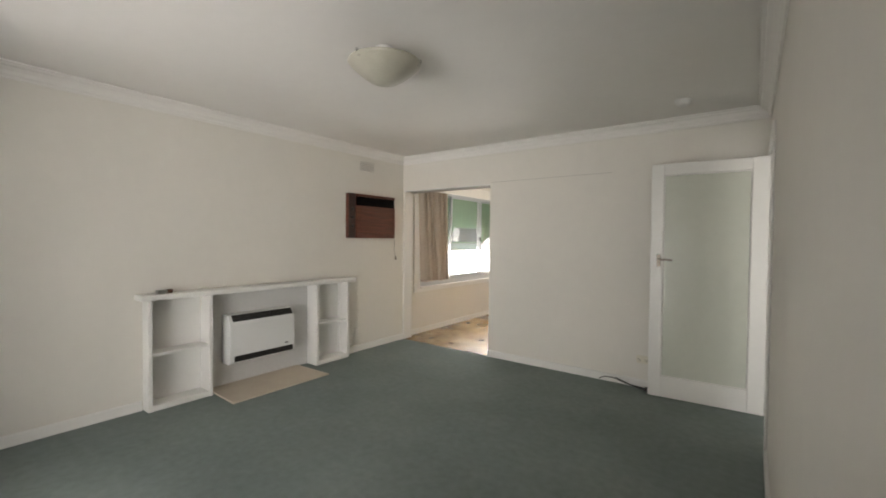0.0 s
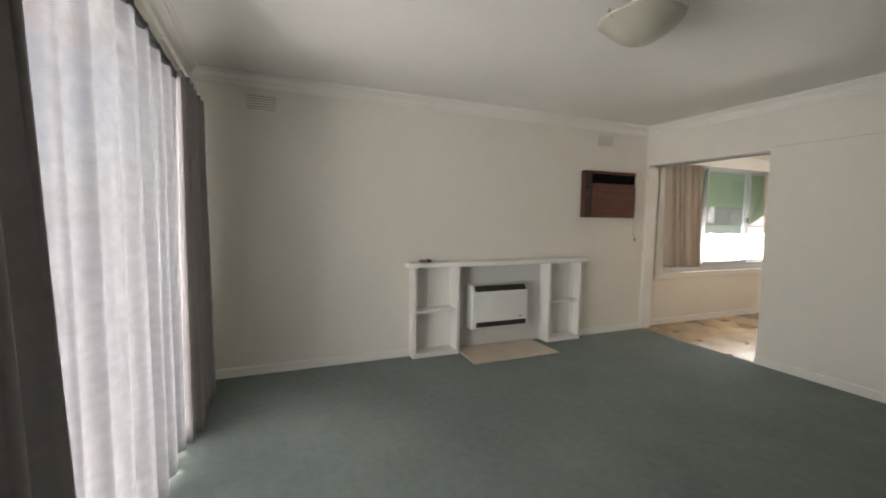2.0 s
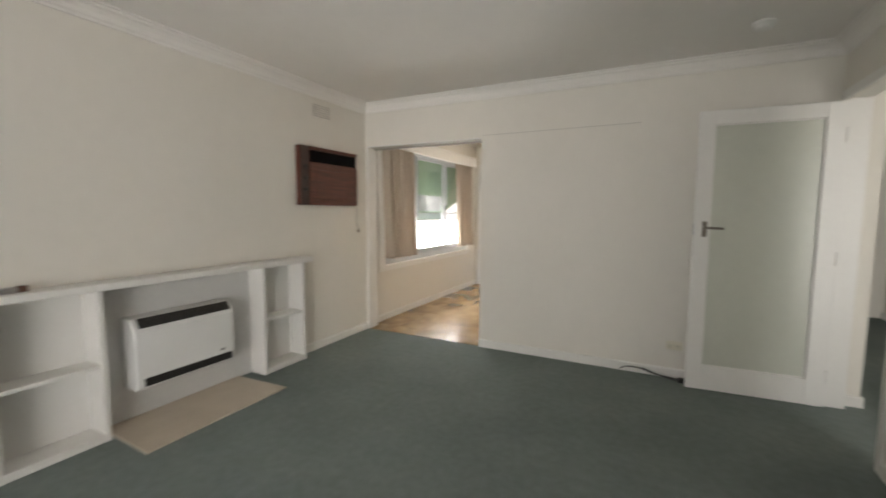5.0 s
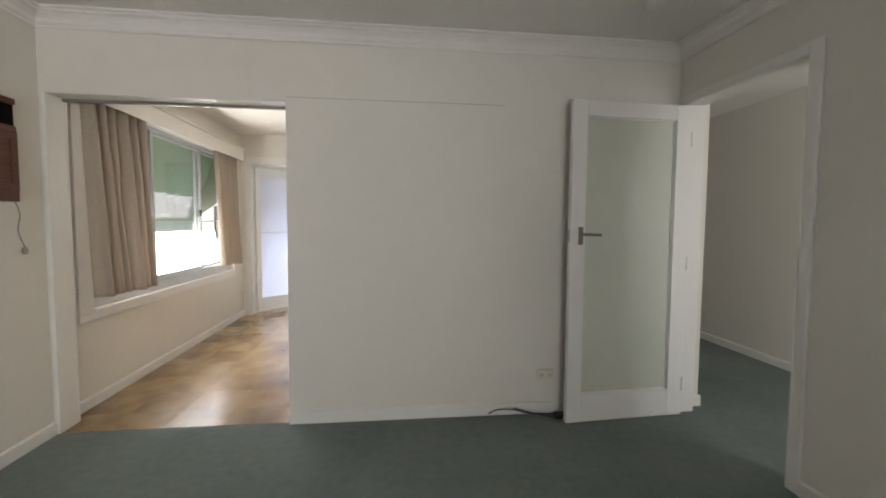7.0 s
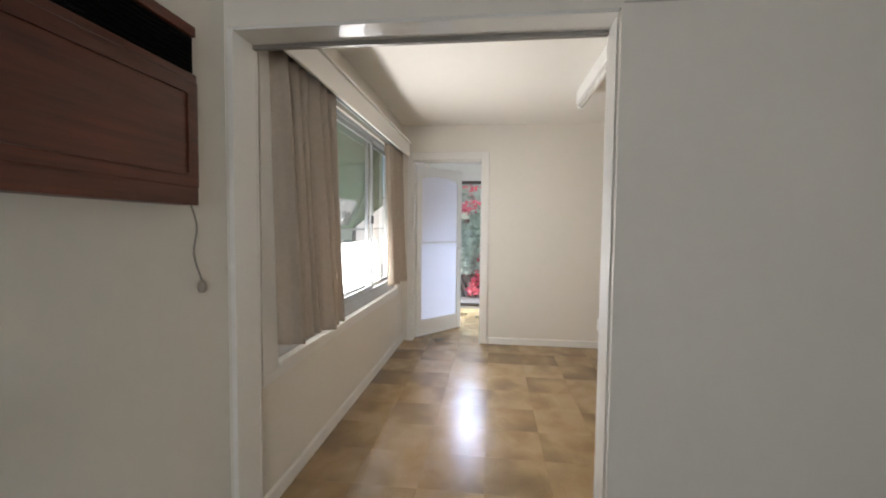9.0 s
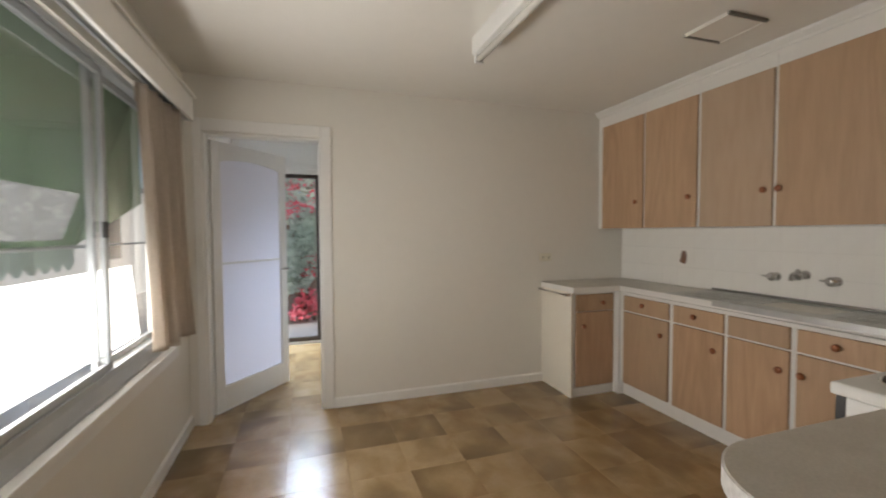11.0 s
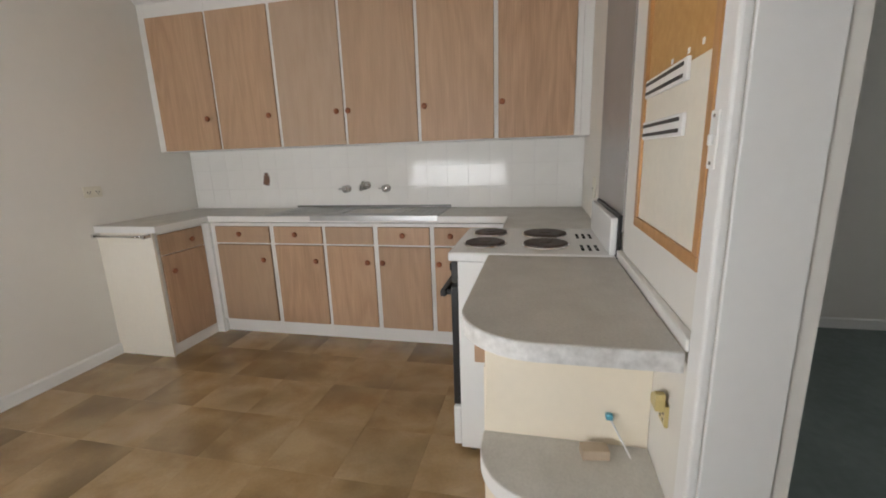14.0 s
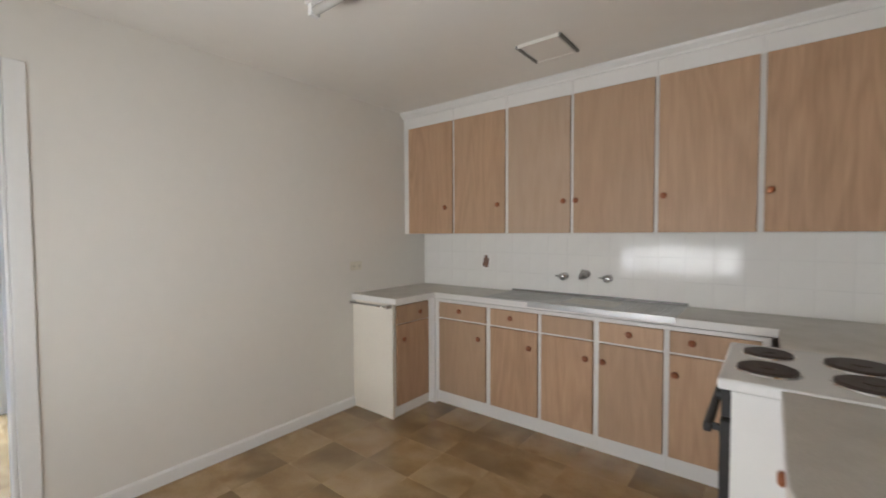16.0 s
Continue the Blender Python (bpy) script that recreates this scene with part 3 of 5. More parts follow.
# ---- living room things ----


def fireplace():
    t = thing("fireplace_surround", (W, 2.59, 0), "off-white painted timber mantel with open shelves either side", "fireplace surround")
    back, front = -0.048, 0.115
    part("mantel", boxes([(0.002, -1.05, 0.868, front + 0.03, 1.07, 0.912)], 0.008), GLOSS, t, "off-white mantel shelf with worn edge")
    for a, b in ((-0.995, -0.516), (0.545, 0.99)):
        inner = a > 0
        bay = part("shelf_bay", boxes([(-0.119, a + 0.031, 0.001, back, b - 0.031, 0.868)]), GLOSS, t, "open two-tier shelf bay")
        for y0, y1, deep in ((a, a + 0.03, inner), (b - 0.03, b, not inner)):
            part("side_panel", boxes([(back if deep else 0.001, y0, 0, front, y1, 0.868)], 0.003), GLOSS, bay)
        part("niche_lining", boxes([(back, a + 0.0305, 0.0, -0.001, a + 0.034, 0.868)] if not inner else [(back, b - 0.034, 0.0, -0.001, b - 0.0305, 0.868)]), GLOSS, bay)
        part("shelf", boxes([(back, a + 0.03, 0.428, front - 0.012, b - 0.03, 0.450)], 0.002), GLOSS, bay)
        part("plinth", boxes([(back, a + 0.03, 0, front - 0.004, b - 0.03, 0.045)], 0.003), GLOSS, bay)
    part("back_board", boxes([(-0.119, -0.515, 0.001, back, 0.544, 0.868)]), mat("pale_grey_board", (0.66, 0.65, 0.63), (0.61, 0.60, 0.58), scale=2, rough=0.5), t, "pale grey board closing the old firebox")


fireplace()
solo("hearth_slab", slab([(W - 0.046, 2.10), (W + 0.448, 2.077), (W + 0.448, 3.036), (W - 0.046, 3.013)], 0.0, 0.014, 0.004), STONE, "beige stone-look hearth slab on the carpet before the heater", "hearth")


def along_y(profile, y0, y1):
    """A bar along y with a closed (x, z) profile."""
    bm = bmesh.new()
    ends = [[bm.verts.new((x, y, z)) for x, z in profile] for y in (y0, y1)]
    for i in range(len(profile)):
        j = (i + 1) % len(profile)
        bm.faces.new((ends[0][i], ends[0][j], ends[1][j], ends[1][i]))
    bm.faces.new(ends[0])
    bm.faces.new(ends[1][::-1])
    bmesh.ops.recalc_face_normals(bm, faces=bm.faces)
    return bm


def heater():
    t = thing("gas_heater", (W - 0.046, 2.548, 0.215), "white gas wall heater with black grilles in the old fireplace", "heater")
    h, d = 0.445, 0.155
    case = along_y([(0, 0), (d - 0.03, 0), (d - 0.008, 0.012), (d, 0.03), (d, h - 0.085), (d - 0.008, h - 0.058), (d - 0.046, h - 0.004), (d - 0.06, h), (0, h)], -0.325, 0.325)
    bmesh.ops.bevel(case, geom=[e for e in case.edges if abs(e.verts[0].co.y - e.verts[1].co.y) < 1e-6], offset=0.010, segments=3, profile=0.5, affect="EDGES")
    part("casing", case, ENAMEL, t, smooth=False)
    part("top_grille", along_y([(d - 0.0065, h - 0.058), (d - 0.0035, h - 0.056), (d - 0.0415, h - 0.002), (d - 0.0445, h - 0.004)], -0.295, 0.305), DARKGRILLE, t, "black air grille")
    part("bottom_grille", boxes([(d - 0.001, -0.285, 0.024, d + 0.002, 0.305, 0.076)], 0.001), DARKGRILLE, t, "black air grille")
    for k in range(4):
        part("louvre", boxes([(d + 0.002, -0.28, 0.030 + k * 0.012, d + 0.004, 0.30, 0.034 + k * 0.012)]), BLACK, t)
        u = 0.15 + 0.22 * k
        x, z = d - 0.0035 - 0.038 * u, h - 0.056 + 0.054 * u
        part("louvre", boxes([(x, -0.29, z, x + 0.003, 0.30, z + 0.004)]), BLACK, t)
    part("badge", boxes([(d, 0.215, 0.105, d + 0.002, 0.25, 0.115)]), BLACK, t, "small dark badge")


heater()


def aircon():
    t = thing("air_conditioner", (W, 4.0, 1.368), "dark brown wood-grain wall air conditioner with black vent", "air conditioner")
    y0, y1, h = -0.385, 0.40, 0.525
    part("case", boxes([(0, y0, 0, 0.055, y1 - 0.03, h)], 0.006), BROWN, t)
    part("front_frame", boxes([(0.055, y0 + 0.11, 0.0, 0.075, y1 - 0.03, 0.06), (0.055, y0 + 0.11, 0.355, 0.075, y1 - 0.03, 0.385), (0.055, y0 + 0.11, h - 0.03, 0.075, y1 - 0.03, h)], 0.003), BROWN, t)
    part("front_panel", boxes([(0.055, y0 + 0.10, 0.05, 0.078, y1 - 0.028, 0.365)], 0.006), BROWN, t, "brown panel with a raised moulding")
    part("panel_moulding", boxes([(0.078, y0 + 0.16, 0.085, 0.083, y1 - 0.07, 0.093), (0.078, y0 + 0.16, 0.32, 0.083, y1 - 0.07, 0.328), (0.078, y0 + 0.16, 0.093, 0.083, y0 + 0.168, 0.32), (0.078, y1 - 0.078, 0.093, 0.083, y1 - 0.07, 0.32)]), BROWN, t)
    part("vent", boxes([(0.05, y0 + 0.11, 0.385, 0.062, y1 - 0.03, h - 0.03)]), VENTBLACK, t, "black air outlet")
    for k in range(8):
        part("vent_slat", boxes([(0.062, y0 + 0.12, 0.395 + k * 0.013, 0.070, y1 - 0.04, 0.399 + k * 0.013)]), VENTBLACK, t)
    part("control_strip", boxes([(0.055, y0, 0.0, 0.064, y0 + 0.098, h)], 0.003), mat("dark_control_strip", (0.03, 0.012, 0.008), rough=0.4), t)
    for z in (0.14, 0.24, 0.34):
        part("control_knob", lathe([(0, 0.02), (0.014, 0.02), (0.018, 0.0), (0, 0)], Matrix.Translation((0.064, y0 + 0.05, z)) @ Matrix.Rotation(radians(90), 4, "Y"), 16), BLACK, t)
    part("power_cord", cable([(0.03, y1 - 0.02, 0.03), (0.02, y1 + 0.03, -0.06), (0.02, y1 + 0.015, -0.15), (0.02, y1 + 0.05, -0.24)], 0.003), mat("grey_cord", (0.30, 0.28, 0.25)), t, "thin grey cord")
    part("plug", lathe([(0, 0), (0.010, 0.002), (0.015, 0.014), (0.013, 0.03), (0.005, 0.042), (0, 0.043)], Matrix.Translation((0.02, y1 + 0.05, -0.28)), 14), mat("grey_plug", (0.30, 0.27, 0.23), rough=0.5), t, "grey bead on the end of the cord", True)


aircon()


# plaster darkened by colour, for the shadow in the gaps between vent slats
VENT_SHADE = mat("shaded_vent_recess", (0.34, 0.32, 0.29), rough=0.9)


def wall_vent(y):
    t = thing("wall_vent", (W, y, 2.19), "small painted plaster wall vent under the cornice", "vent", group="wall vents")
    part("plate", boxes([(0, -0.11, 0, 0.004, 0.11, 0.105)], 0.002), VENT_SHADE, t)
    for k in range(5):
        part("slat", boxes([(0.004, -0.112, 0.004 + k * 0.020, 0.014, 0.112, 0.016 + k * 0.020)]), PLASTER, t)


wall_vent(0.32)
wall_vent(3.95)

clip = thing("metal_bracket", (W + 0.07, 1.72, 0.912), "small metal bracket lying on the mantel", "bracket")
part("base", boxes([(-0.025, -0.05, 0, 0.02, 0.02, 0.026)], 0.003), STEEL, clip)
part("hook", boxes([(-0.015, 0.02, 0.0, 0.015, 0.06, 0.03)], 0.004), mat("rusted_metal", (0.12, 0.06, 0.04), rough=0.7), clip, "dark rusty hook")


def bowl_light():
    t = thing("ceiling_light", (-1.50, 2.11, 2.236), "opal glass bowl ceiling light with small brass knobs, unlit", "ceiling light")
    part("bowl", lathe([(0, 0.0), (0.03, 0.003), (0.08, 0.020), (0.13, 0.052), (0.17, 0.086), (0.197, 0.112), (0.208, 0.124), (0.203, 0.129), (0.18, 0.104), (0.12, 0.058), (0.07, 0.028), (0, 0.01)], seg=40), OPAL, t, smooth=True)
    part("ceiling_plate", lathe([(0, 0.214), (0.05, 0.214), (0.05, 0.20), (0.03, 0.16), (0, 0.16)]), WHITEPLASTIC, t, smooth=True)
    for k in range(3):
        a = math.radians(120 * k + 150)
        arm = part("arm", rods([((0.09 * math.cos(a), 0.06 * math.sin(a), 0.19), (0.196 * math.cos(a), 0.196 * math.sin(a), 0.105), 0.004)]), CHROME, t)
        part("knob", lathe([(0, 0.012), (0.008, 0.008), (0.008, -0.006), (0, -0.01)], Matrix.Translation((0.205 * math.cos(a), 0.208 * math.sin(a), 0.13)), 12), CHROME, arm, "small metal finial")


bowl_light()
sd = thing("smoke_detector", (-0.245, 4.06, 2.405), "round white smoke detector on the ceiling", "smoke detector")
part("body", lathe([(0, 0.0), (0.035, 0.0), (0.05, 0.012), (0.052, 0.03), (0.06, 0.032), (0.06, 0.045), (0, 0.045)], seg=28), WHITEPLASTIC, sd, smooth=True)
part("test_button", lathe([(0, -0.002), (0.008, -0.001), (0.008, 0.003), (0, 0.003)], Matrix.Translation((0.018, 0, 0)), 12), WHITEPLASTIC, sd)


def glazed_door():
    t = thing("door_1", (0.300, 4.512, 0), "white framed door with one tall obscure glass pane, standing open", "door", rz=183.4)
    w, h, d = 0.82, 2.035, 0.038
    t["kind"] = "structure"
    part("hinge_stile", boxes([(0.0, 0, 0.008, 0.108, d, h)], 0.003), GLOSS, t)
    part("lock_stile", boxes([(w - 0.098, 0, 0.008, w, d, h)], 0.003), GLOSS, t)
    part("top_rail", boxes([(0.108, 0.0005, h - 0.098, w - 0.098, d - 0.0005, h - 0.001)], 0.003), GLOSS, t)
    part("bottom_rail", boxes([(0.108, 0.0005, 0.009, w - 0.098, d - 0.0005, 0.188)], 0.003), GLOSS, t)
    part("glass_pane", boxes([(0.103, 0.010, 0.183, w - 0.093, 0.016, h - 0.093)]), FROST, t, "obscure greenish glass")
    for nm, r in (("bead", (0.108, 0.016, 0.188, 0.116, 0.024, h - 0.098)), ("bead", (w - 0.106, 0.016, 0.188, w - 0.098, 0.024, h - 0.098)), ("bead", (0.116, 0.016, 0.188, w - 0.106, 0.024, 0.196)), ("bead", (0.116, 0.016, h - 0.106, w - 0.106, 0.024, h - 0.098))):
        part(nm, boxes([r], 0.002), GLOSS, t)
    pl = part("handle", boxes([(w - 0.082, d, 1.145, w - 0.05, d + 0.006, 1.255)], 0.002), AGED, t, "chrome lever handle on a plate")
    part("lever", rods([((w - 0.066, d, 1.21), (w - 0.066, d + 0.05, 1.21), 0.009), ((w - 0.066, d + 0.046, 1.21), (w - 0.175, d + 0.05, 1.206), 0.008)]), AGED, pl)
    part("latch_plate", boxes([(w, 0.012, 1.16, w + 0.003, 0.028, 1.24)]), STEEL, t)
    for z in (0.22, 1.02, 1.82):
        part("hinge", rods([((0.0, d + 0.002, z - 0.045), (0.0, d + 0.002, z + 0.045), 0.007)]), GLOSS, t)


glazed_door()


def outlet(at, axis_rz, label, wide=0.115, high=0.07, sockets=2):
    t = thing("power_outlet", at, label, "power outlet", rz=axis_rz)
    part("plate", boxes([(-wide / 2, -0.009, -high / 2, wide / 2, 0, high / 2)], 0.003), PLASTIC, t)
    for k in range(sockets):
        x = (k - (sockets - 1) / 2) * wide * 0.5
        part("socket_face", boxes([(x - 0.018, -0.0115, -0.022, x + 0.018, -0.009, 0.014)], 0.002), PLASTIC, t)
        part("rocker", boxes([(x - 0.006, -0.014, 0.017, x + 0.006, -0.009, 0.029)], 0.001), PLASTIC, t)
        part("pin_slots", boxes([(x - 0.011, -0.0119, -0.006, x - 0.007, -0.0115, 0.006), (x + 0.007, -0.0119, -0.006, x + 0.011, -0.0115, 0.006), (x - 0.002, -0.0119, -0.018, x + 0.002, -0.0115, -0.009)]), BLACK, t)
    return t


outlet((-0.59, N, 0.262), 0, "ivory double power outlet low on the wall")
cord = thing("extension_cord", (-0.62, 4.56, 0), "black cord looping over the carpet to a plug by the wall", "cord")
part("cord", cable([(-0.36, 0.035, 0.012), (-0.30, 0.02, 0.045), (-0.20, 0.0, 0.05), (-0.12, -0.01, 0.03), (0.0, 0.0, 0.015), (0.12, -0.02, 0.012)], 0.0045), BLACK, cord)
part("cord", cable([(-0.20, 0.02, 0.055), (-0.10, 0.0, 0.03), (0.02, -0.03, 0.012), (0.10, -0.035, 0.01)], 0.004), BLACK, cord)
part("plug", boxes([(0.06, -0.06, 0.0, 0.13, -0.015, 0.035)], 0.008), BLACK, cord, "black adaptor block")

# curtains of the wide window


def curtain(name, bm, material, y, label, category, group="", thick=0.0025):
    x = [v.co.x for v in bm.verts]
    z = min(v.co.z for v in bm.verts)
    c = (min(x) + max(x)) / 2
    bmesh.ops.translate(bm, verts=bm.verts, vec=(-c, 0, -z))
    ob = new(name, mesh_of(name, bm, material, True))
    ob.location = (c, y, z)
    if thick:
        so = ob.modifiers.new("thickness", "SOLIDIFY")
        so.thickness = thick
    head = part("heading_tape", boxes([(min(x) - c + 0.01, -0.010, max(v.co.z for v in ob.data.vertices) - 0.035, max(x) - c - 0.01, 0.010, max(v.co.z for v in ob.data.vertices) + 0.004)], 0.003), material, ob)
    return tagged(ob, label, category, group)


lace = curtain("lace_curtain", folds(-2.68, -0.70, 0.03, 2.112, 9, 0.045, 5, hem=0.03, cols=240, rows=30), LACE, -0.115, "sheer white lace curtain with flower pattern, bright with daylight", "curtain", thick=0)
curtain("grey_drape", folds(-3.26, -2.60, 0.006, 2.12, 5, 0.065, 11, rows=24), DRAPE, -0.085, "heavy grey lined drape drawn to the corner", "curtain", group="living room drapes")
curtain("grey_drape", folds(-0.785, 0.22, 0.02, 2.14, 9, 0.078, 23, flare=-0.16), DRAPE, -0.07, "heavy grey lined drape gathered beside the window", "curtain", group="living room drapes")
track = thing("curtain_track", (-1.6, -0.12, 2.12), "white double curtain track over the window", "curtain rail")
part("rail", boxes([(-1.85, -0.012, 0.0, 1.85, 0.012, 0.025)], 0.003), GLOSS, track)
part("front_rail", boxes([(-1.85, 0.035, 0.02, 1.85, 0.05, 0.045)], 0.003), GLOSS, track)
for k in range(7):
    part("bracket", boxes([(-1.8 + 0.6 * k, -0.08, 0.02, -1.775 + 0.6 * k, 0.048, 0.034)], 0.002), GLOSS, track)
for k in range(8):
    part("hook_ring", rods([((-0.98 - 0.09 * k, 0.0, -0.03), (-0.98 - 0.09 * k, 0.0, 0.005), 0.004)]), WHITEPLASTIC, track)
wnd = thing("window_2", (-1.63, S - 0.075, 0.06), "wide living room window behind lace", "window", kind="structure")
part("window_frame", boxes([(-1.33, -0.02, 0, 1.33, 0.02, 0.05), (-1.33, -0.02, 1.97, 1.33, 0.02, 2.02), (-1.33, -0.02, 0.05, -1.28, 0.02, 1.97), (1.28, -0.02, 0.05, 1.33, 0.02, 1.97)], 0.003), ALU, wnd)
for a, b in ((-1.28, 1.28),):
    g = part("pane", boxes([(a, -0.004, 0.05, b, 0.002, 1.97)]), CLEAR, wnd)
    g.visible_shadow = False
part("window_sill", boxes([(-1.325, 0.02, 0.0, 1.325, 0.074, 0.012)], 0.004), GLOSS, wnd)

# ---- kitchen things ----


def knob(parent, m):
    return part("knob", lathe([(0, 0.027), (0.011, 0.027), (0.018, 0.022), (0.019, 0.015), (0.012, 0.007), (0.010, 0.0), (0, 0.0)], m, 18), KNOB, parent, "turned brown wooden knob", True)


FACE_W = Matrix.Rotation(radians(-90), 4, "Y")
FACE_N = Matrix.Rotation(radians(-90), 4, "X")
FACE_S = Matrix.Rotation(radians(90), 4, "X")

UP = [(7.832, 7.348), (7.326, 6.854), (6.825, 6.350), (6.327, 5.833), (5.809, 5.335), (5.306, 4.851)]
UFACE = -0.248
edges = [7.895] + [(a[1] + b[0]) / 2 for a, b in zip(UP, UP[1:])] + [4.812]
for i, (a, b) in enumerate(UP):
    hi, lo = edges[i], edges[i + 1]
    t = thing("upper_cabinet", (UFACE, b, 1.375), "wall cabinet with oak-look door in a white face frame", "cabinet", group="upper cabinets")
    d = KE - UFACE
    part("body", boxes([(0.006, lo - b + 0.0005, 0, d, hi - b - 0.0005, 1.03)]), GLOSS, t, "white painted carcass")
    part("face_frame", boxes([(-0.006, lo - b + 0.0005, 0.0, 0.006, -0.003, 1.03), (-0.006, a - b + 0.003, 0.0, 0.006, hi - b - 0.0005, 1.03), (-0.006, -0.003, 0.936, 0.006, a - b + 0.003, 1.03), (-0.006, -0.003, 0.0, 0.006, a - b + 0.003, 0.004)], 0.0015), GLOSS, t, "white painted face frame")
    dr = part("door", boxes([(-0.017, 0.0, 0.005, 0.004, a - b, 0.932)], 0.002), OAK_PALE if i == 2 else OAK, t, "oak-look laminate door")
    ky = {0: 0.066, 1: 0.055, 2: 0.042, 3: a - b - 0.02, 4: a - b - 0.03, 5: a - b - 0.024}[i]
    knob(dr, Matrix.Translation((-0.017, ky, 0.222)) @ FACE_W)
structure("cornice_cabinets", sweep([(0.0, 0.0), (0.0, -0.048), (0.010, -0.048), (0.016, -0.036), (0.034, -0.024), (0.046, -0.014), (0.05, 0.0)], (UFACE - 0.006, 4.812, TOP), (UFACE - 0.006, KN, TOP), (-1, 0, 0)), GLOSS, "white cornice moulding over the wall cabinets", "cornice")

structure("trim_cabinet_end", boxes([(UFACE - 0.0055, KS + 0.001, 1.375, KE - 0.001, 4.8115, TOP)], 0.002), GLOSS, "white filler beside the wall cabinets", "trim")

BFACE = -0.405
BASE = [(7.367, 6.925), (6.884, 6.512), (6.483, 6.137), (6.100, 5.742), (5.710, 5.30)]
bed = [7.408] + [(a[1] + b[0]) / 2 for a, b in zip(BASE, BASE[1:])] + [5.262]
for i, (a, b) in enumerate(BASE):
    hi, lo = bed[i], bed[i + 1]
    t = thing("base_cabinet", (BFACE, b, 0), "base cabinet with oak-look drawer and door in a white frame", "cabinet", group="base cabinets")
    d = KE - BFACE
    part("body", boxes([(0.006, lo - b + 0.0005, 0.108, d, hi - b - 0.0005, 0.855)]), GLOSS, t, "white painted carcass")
    part("plinth", boxes([(0.022, lo - b + 0.0005, 0.0, 0.034, hi - b - 0.0005, 0.1075)], 0.001), GLOSS, t, "white kickboard")
    part("face_frame", boxes([(-0.006, lo - b + 0.0005, 0.108, 0.006, -0.003, 0.855), (-0.006, a - b + 0.003, 0.108, 0.006, hi - b - 0.0005, 0.855), (-0.006, -0.003, 0.832, 0.006, a - b + 0.003, 0.855), (-0.006, -0.003, 0.699, 0.006, a - b + 0.003, 0.709)], 0.0015), GLOSS, t, "white painted face frame")
    dw = part("drawer_front", boxes([(-0.017, 0, 0.711, 0.004, a - b, 0.830)], 0.002), OAK, t, "oak-look drawer front")
    dr = part("door", boxes([(-0.017, 0.004 if i == 0 else 0, 0.112, 0.004, a - b, 0.697)], 0.002), OAK, t, "oak-look laminate door")
    kd = {0: 0.235, 1: 0.20, 3: 0.181, 4: 0.30}.get(i)
    if kd:
        knob(dw, Matrix.Translation((-0.017, kd, 0.777)) @ FACE_W)
    knob(dr, Matrix.Translation((-0.017, {0: 0.058, 1: 0.055, 2: 0.043, 3: a - b - 0.028, 4: a - b - 0.03}[i], 0.588)) @ FACE_W)


def end_unit():
    t = thing("end_cabinet", (-0.86, 7.455, 0), "short return cabinet with white end panel and oak-look front", "cabinet")
    w, d = -0.412 + 0.86, KN - 7.455
    part("end_panel", slab([(0, 0.0), (0.016, 0.0), (0.016, d), (0, d)], 0.0, 0.862, 0.001), mat("pale_cream_paint", (0.84, 0.79, 0.69), (0.80, 0.745, 0.64), scale=2.0, rough=0.4, fine=0.03), t, "cream painted end panel with a notched toe")
    part("body", boxes([(0.016, 0.024, 0.0, w, d - 0.001, 0.855)]), GLOSS, t)
    part("plinth", boxes([(0.018, 0.012, 0.0, w, 0.024, 0.075)], 0.001), GLOSS, t, "white kickboard")
    part("face_frame", boxes([(0.0165, 0.014, 0.076, 0.05, 0.024, 0.855), (w - 0.03, 0.014, 0.076, w + 0.003, 0.024, 0.855), (0.05, 0.014, 0.84, w - 0.03, 0.024, 0.855)], 0.0015), GLOSS, t)
    dw = part("drawer_front", boxes([(0.052, 0.004, 0.70, w - 0.032, 0.022, 0.838)], 0.002), OAK, t, "oak-look drawer front")
    dr = part("door", boxes([(0.052, 0.004, 0.08, w - 0.032, 0.022, 0.694)], 0.002), OAK, t, "oak-look laminate door")
    knob(dw, Matrix.Translation((0.30, 0.004, 0.765)) @ FACE_S)
    knob(dr, Matrix.Translation((0.115, 0.004, 0.58)) @ FACE_S)


end_unit()
rail = thing("towel_rail", (-0.862, 7.66, 0.832), "chrome towel rail on the cabinet end panel", "towel rail")
part("bar", rods([((-0.04, -0.20, 0.012), (-0.04, 0.22, 0.012), 0.007)]), CHROME, rail, smooth=True)
for y in (-0.19, 0.21):
    part("bracket", boxes([(-0.05, y - 0.012, 0.0, 0.0, y + 0.012, 0.026)], 0.004), CHROME, rail)

# worktops
wt = thing("worktop", (KE, 7.0, 0.862), "grey speckled laminate worktop round the sink wall", "worktop")
wx = lambda v: v - KE
wy = lambda v: v - 7.0
part("top", slab([(wx(KE), wy(KN)), (wx(-0.868), wy(KN)), (wx(-0.868), wy(7.412)), (wx(-0.422), wy(7.412)), (wx(-0.422), wy(5.235)), (wx(-0.862), wy(5.235)), (wx(-0.862), wy(KS)), (wx(KE), wy(KS))], 0.002, 0.044, 0.0015), LAMINATE, wt)
part("edge_strip", boxes([(wx(-0.8705), wy(7.4095), 0.0, wx(-0.422), wy(7.4118), 0.042), (wx(-0.4245), wy(5.235), 0.0, wx(-0.4222), wy(7.409), 0.042), (wx(-0.8705), wy(7.412), 0.0, wx(-0.8682), wy(KN), 0.042)], 0.0005), GLOSS, wt, "white worktop edge")
post = thing("corner_post", (-0.43, 7.44, 0), "white painted corner post between the cabinet runs", "cabinet post")
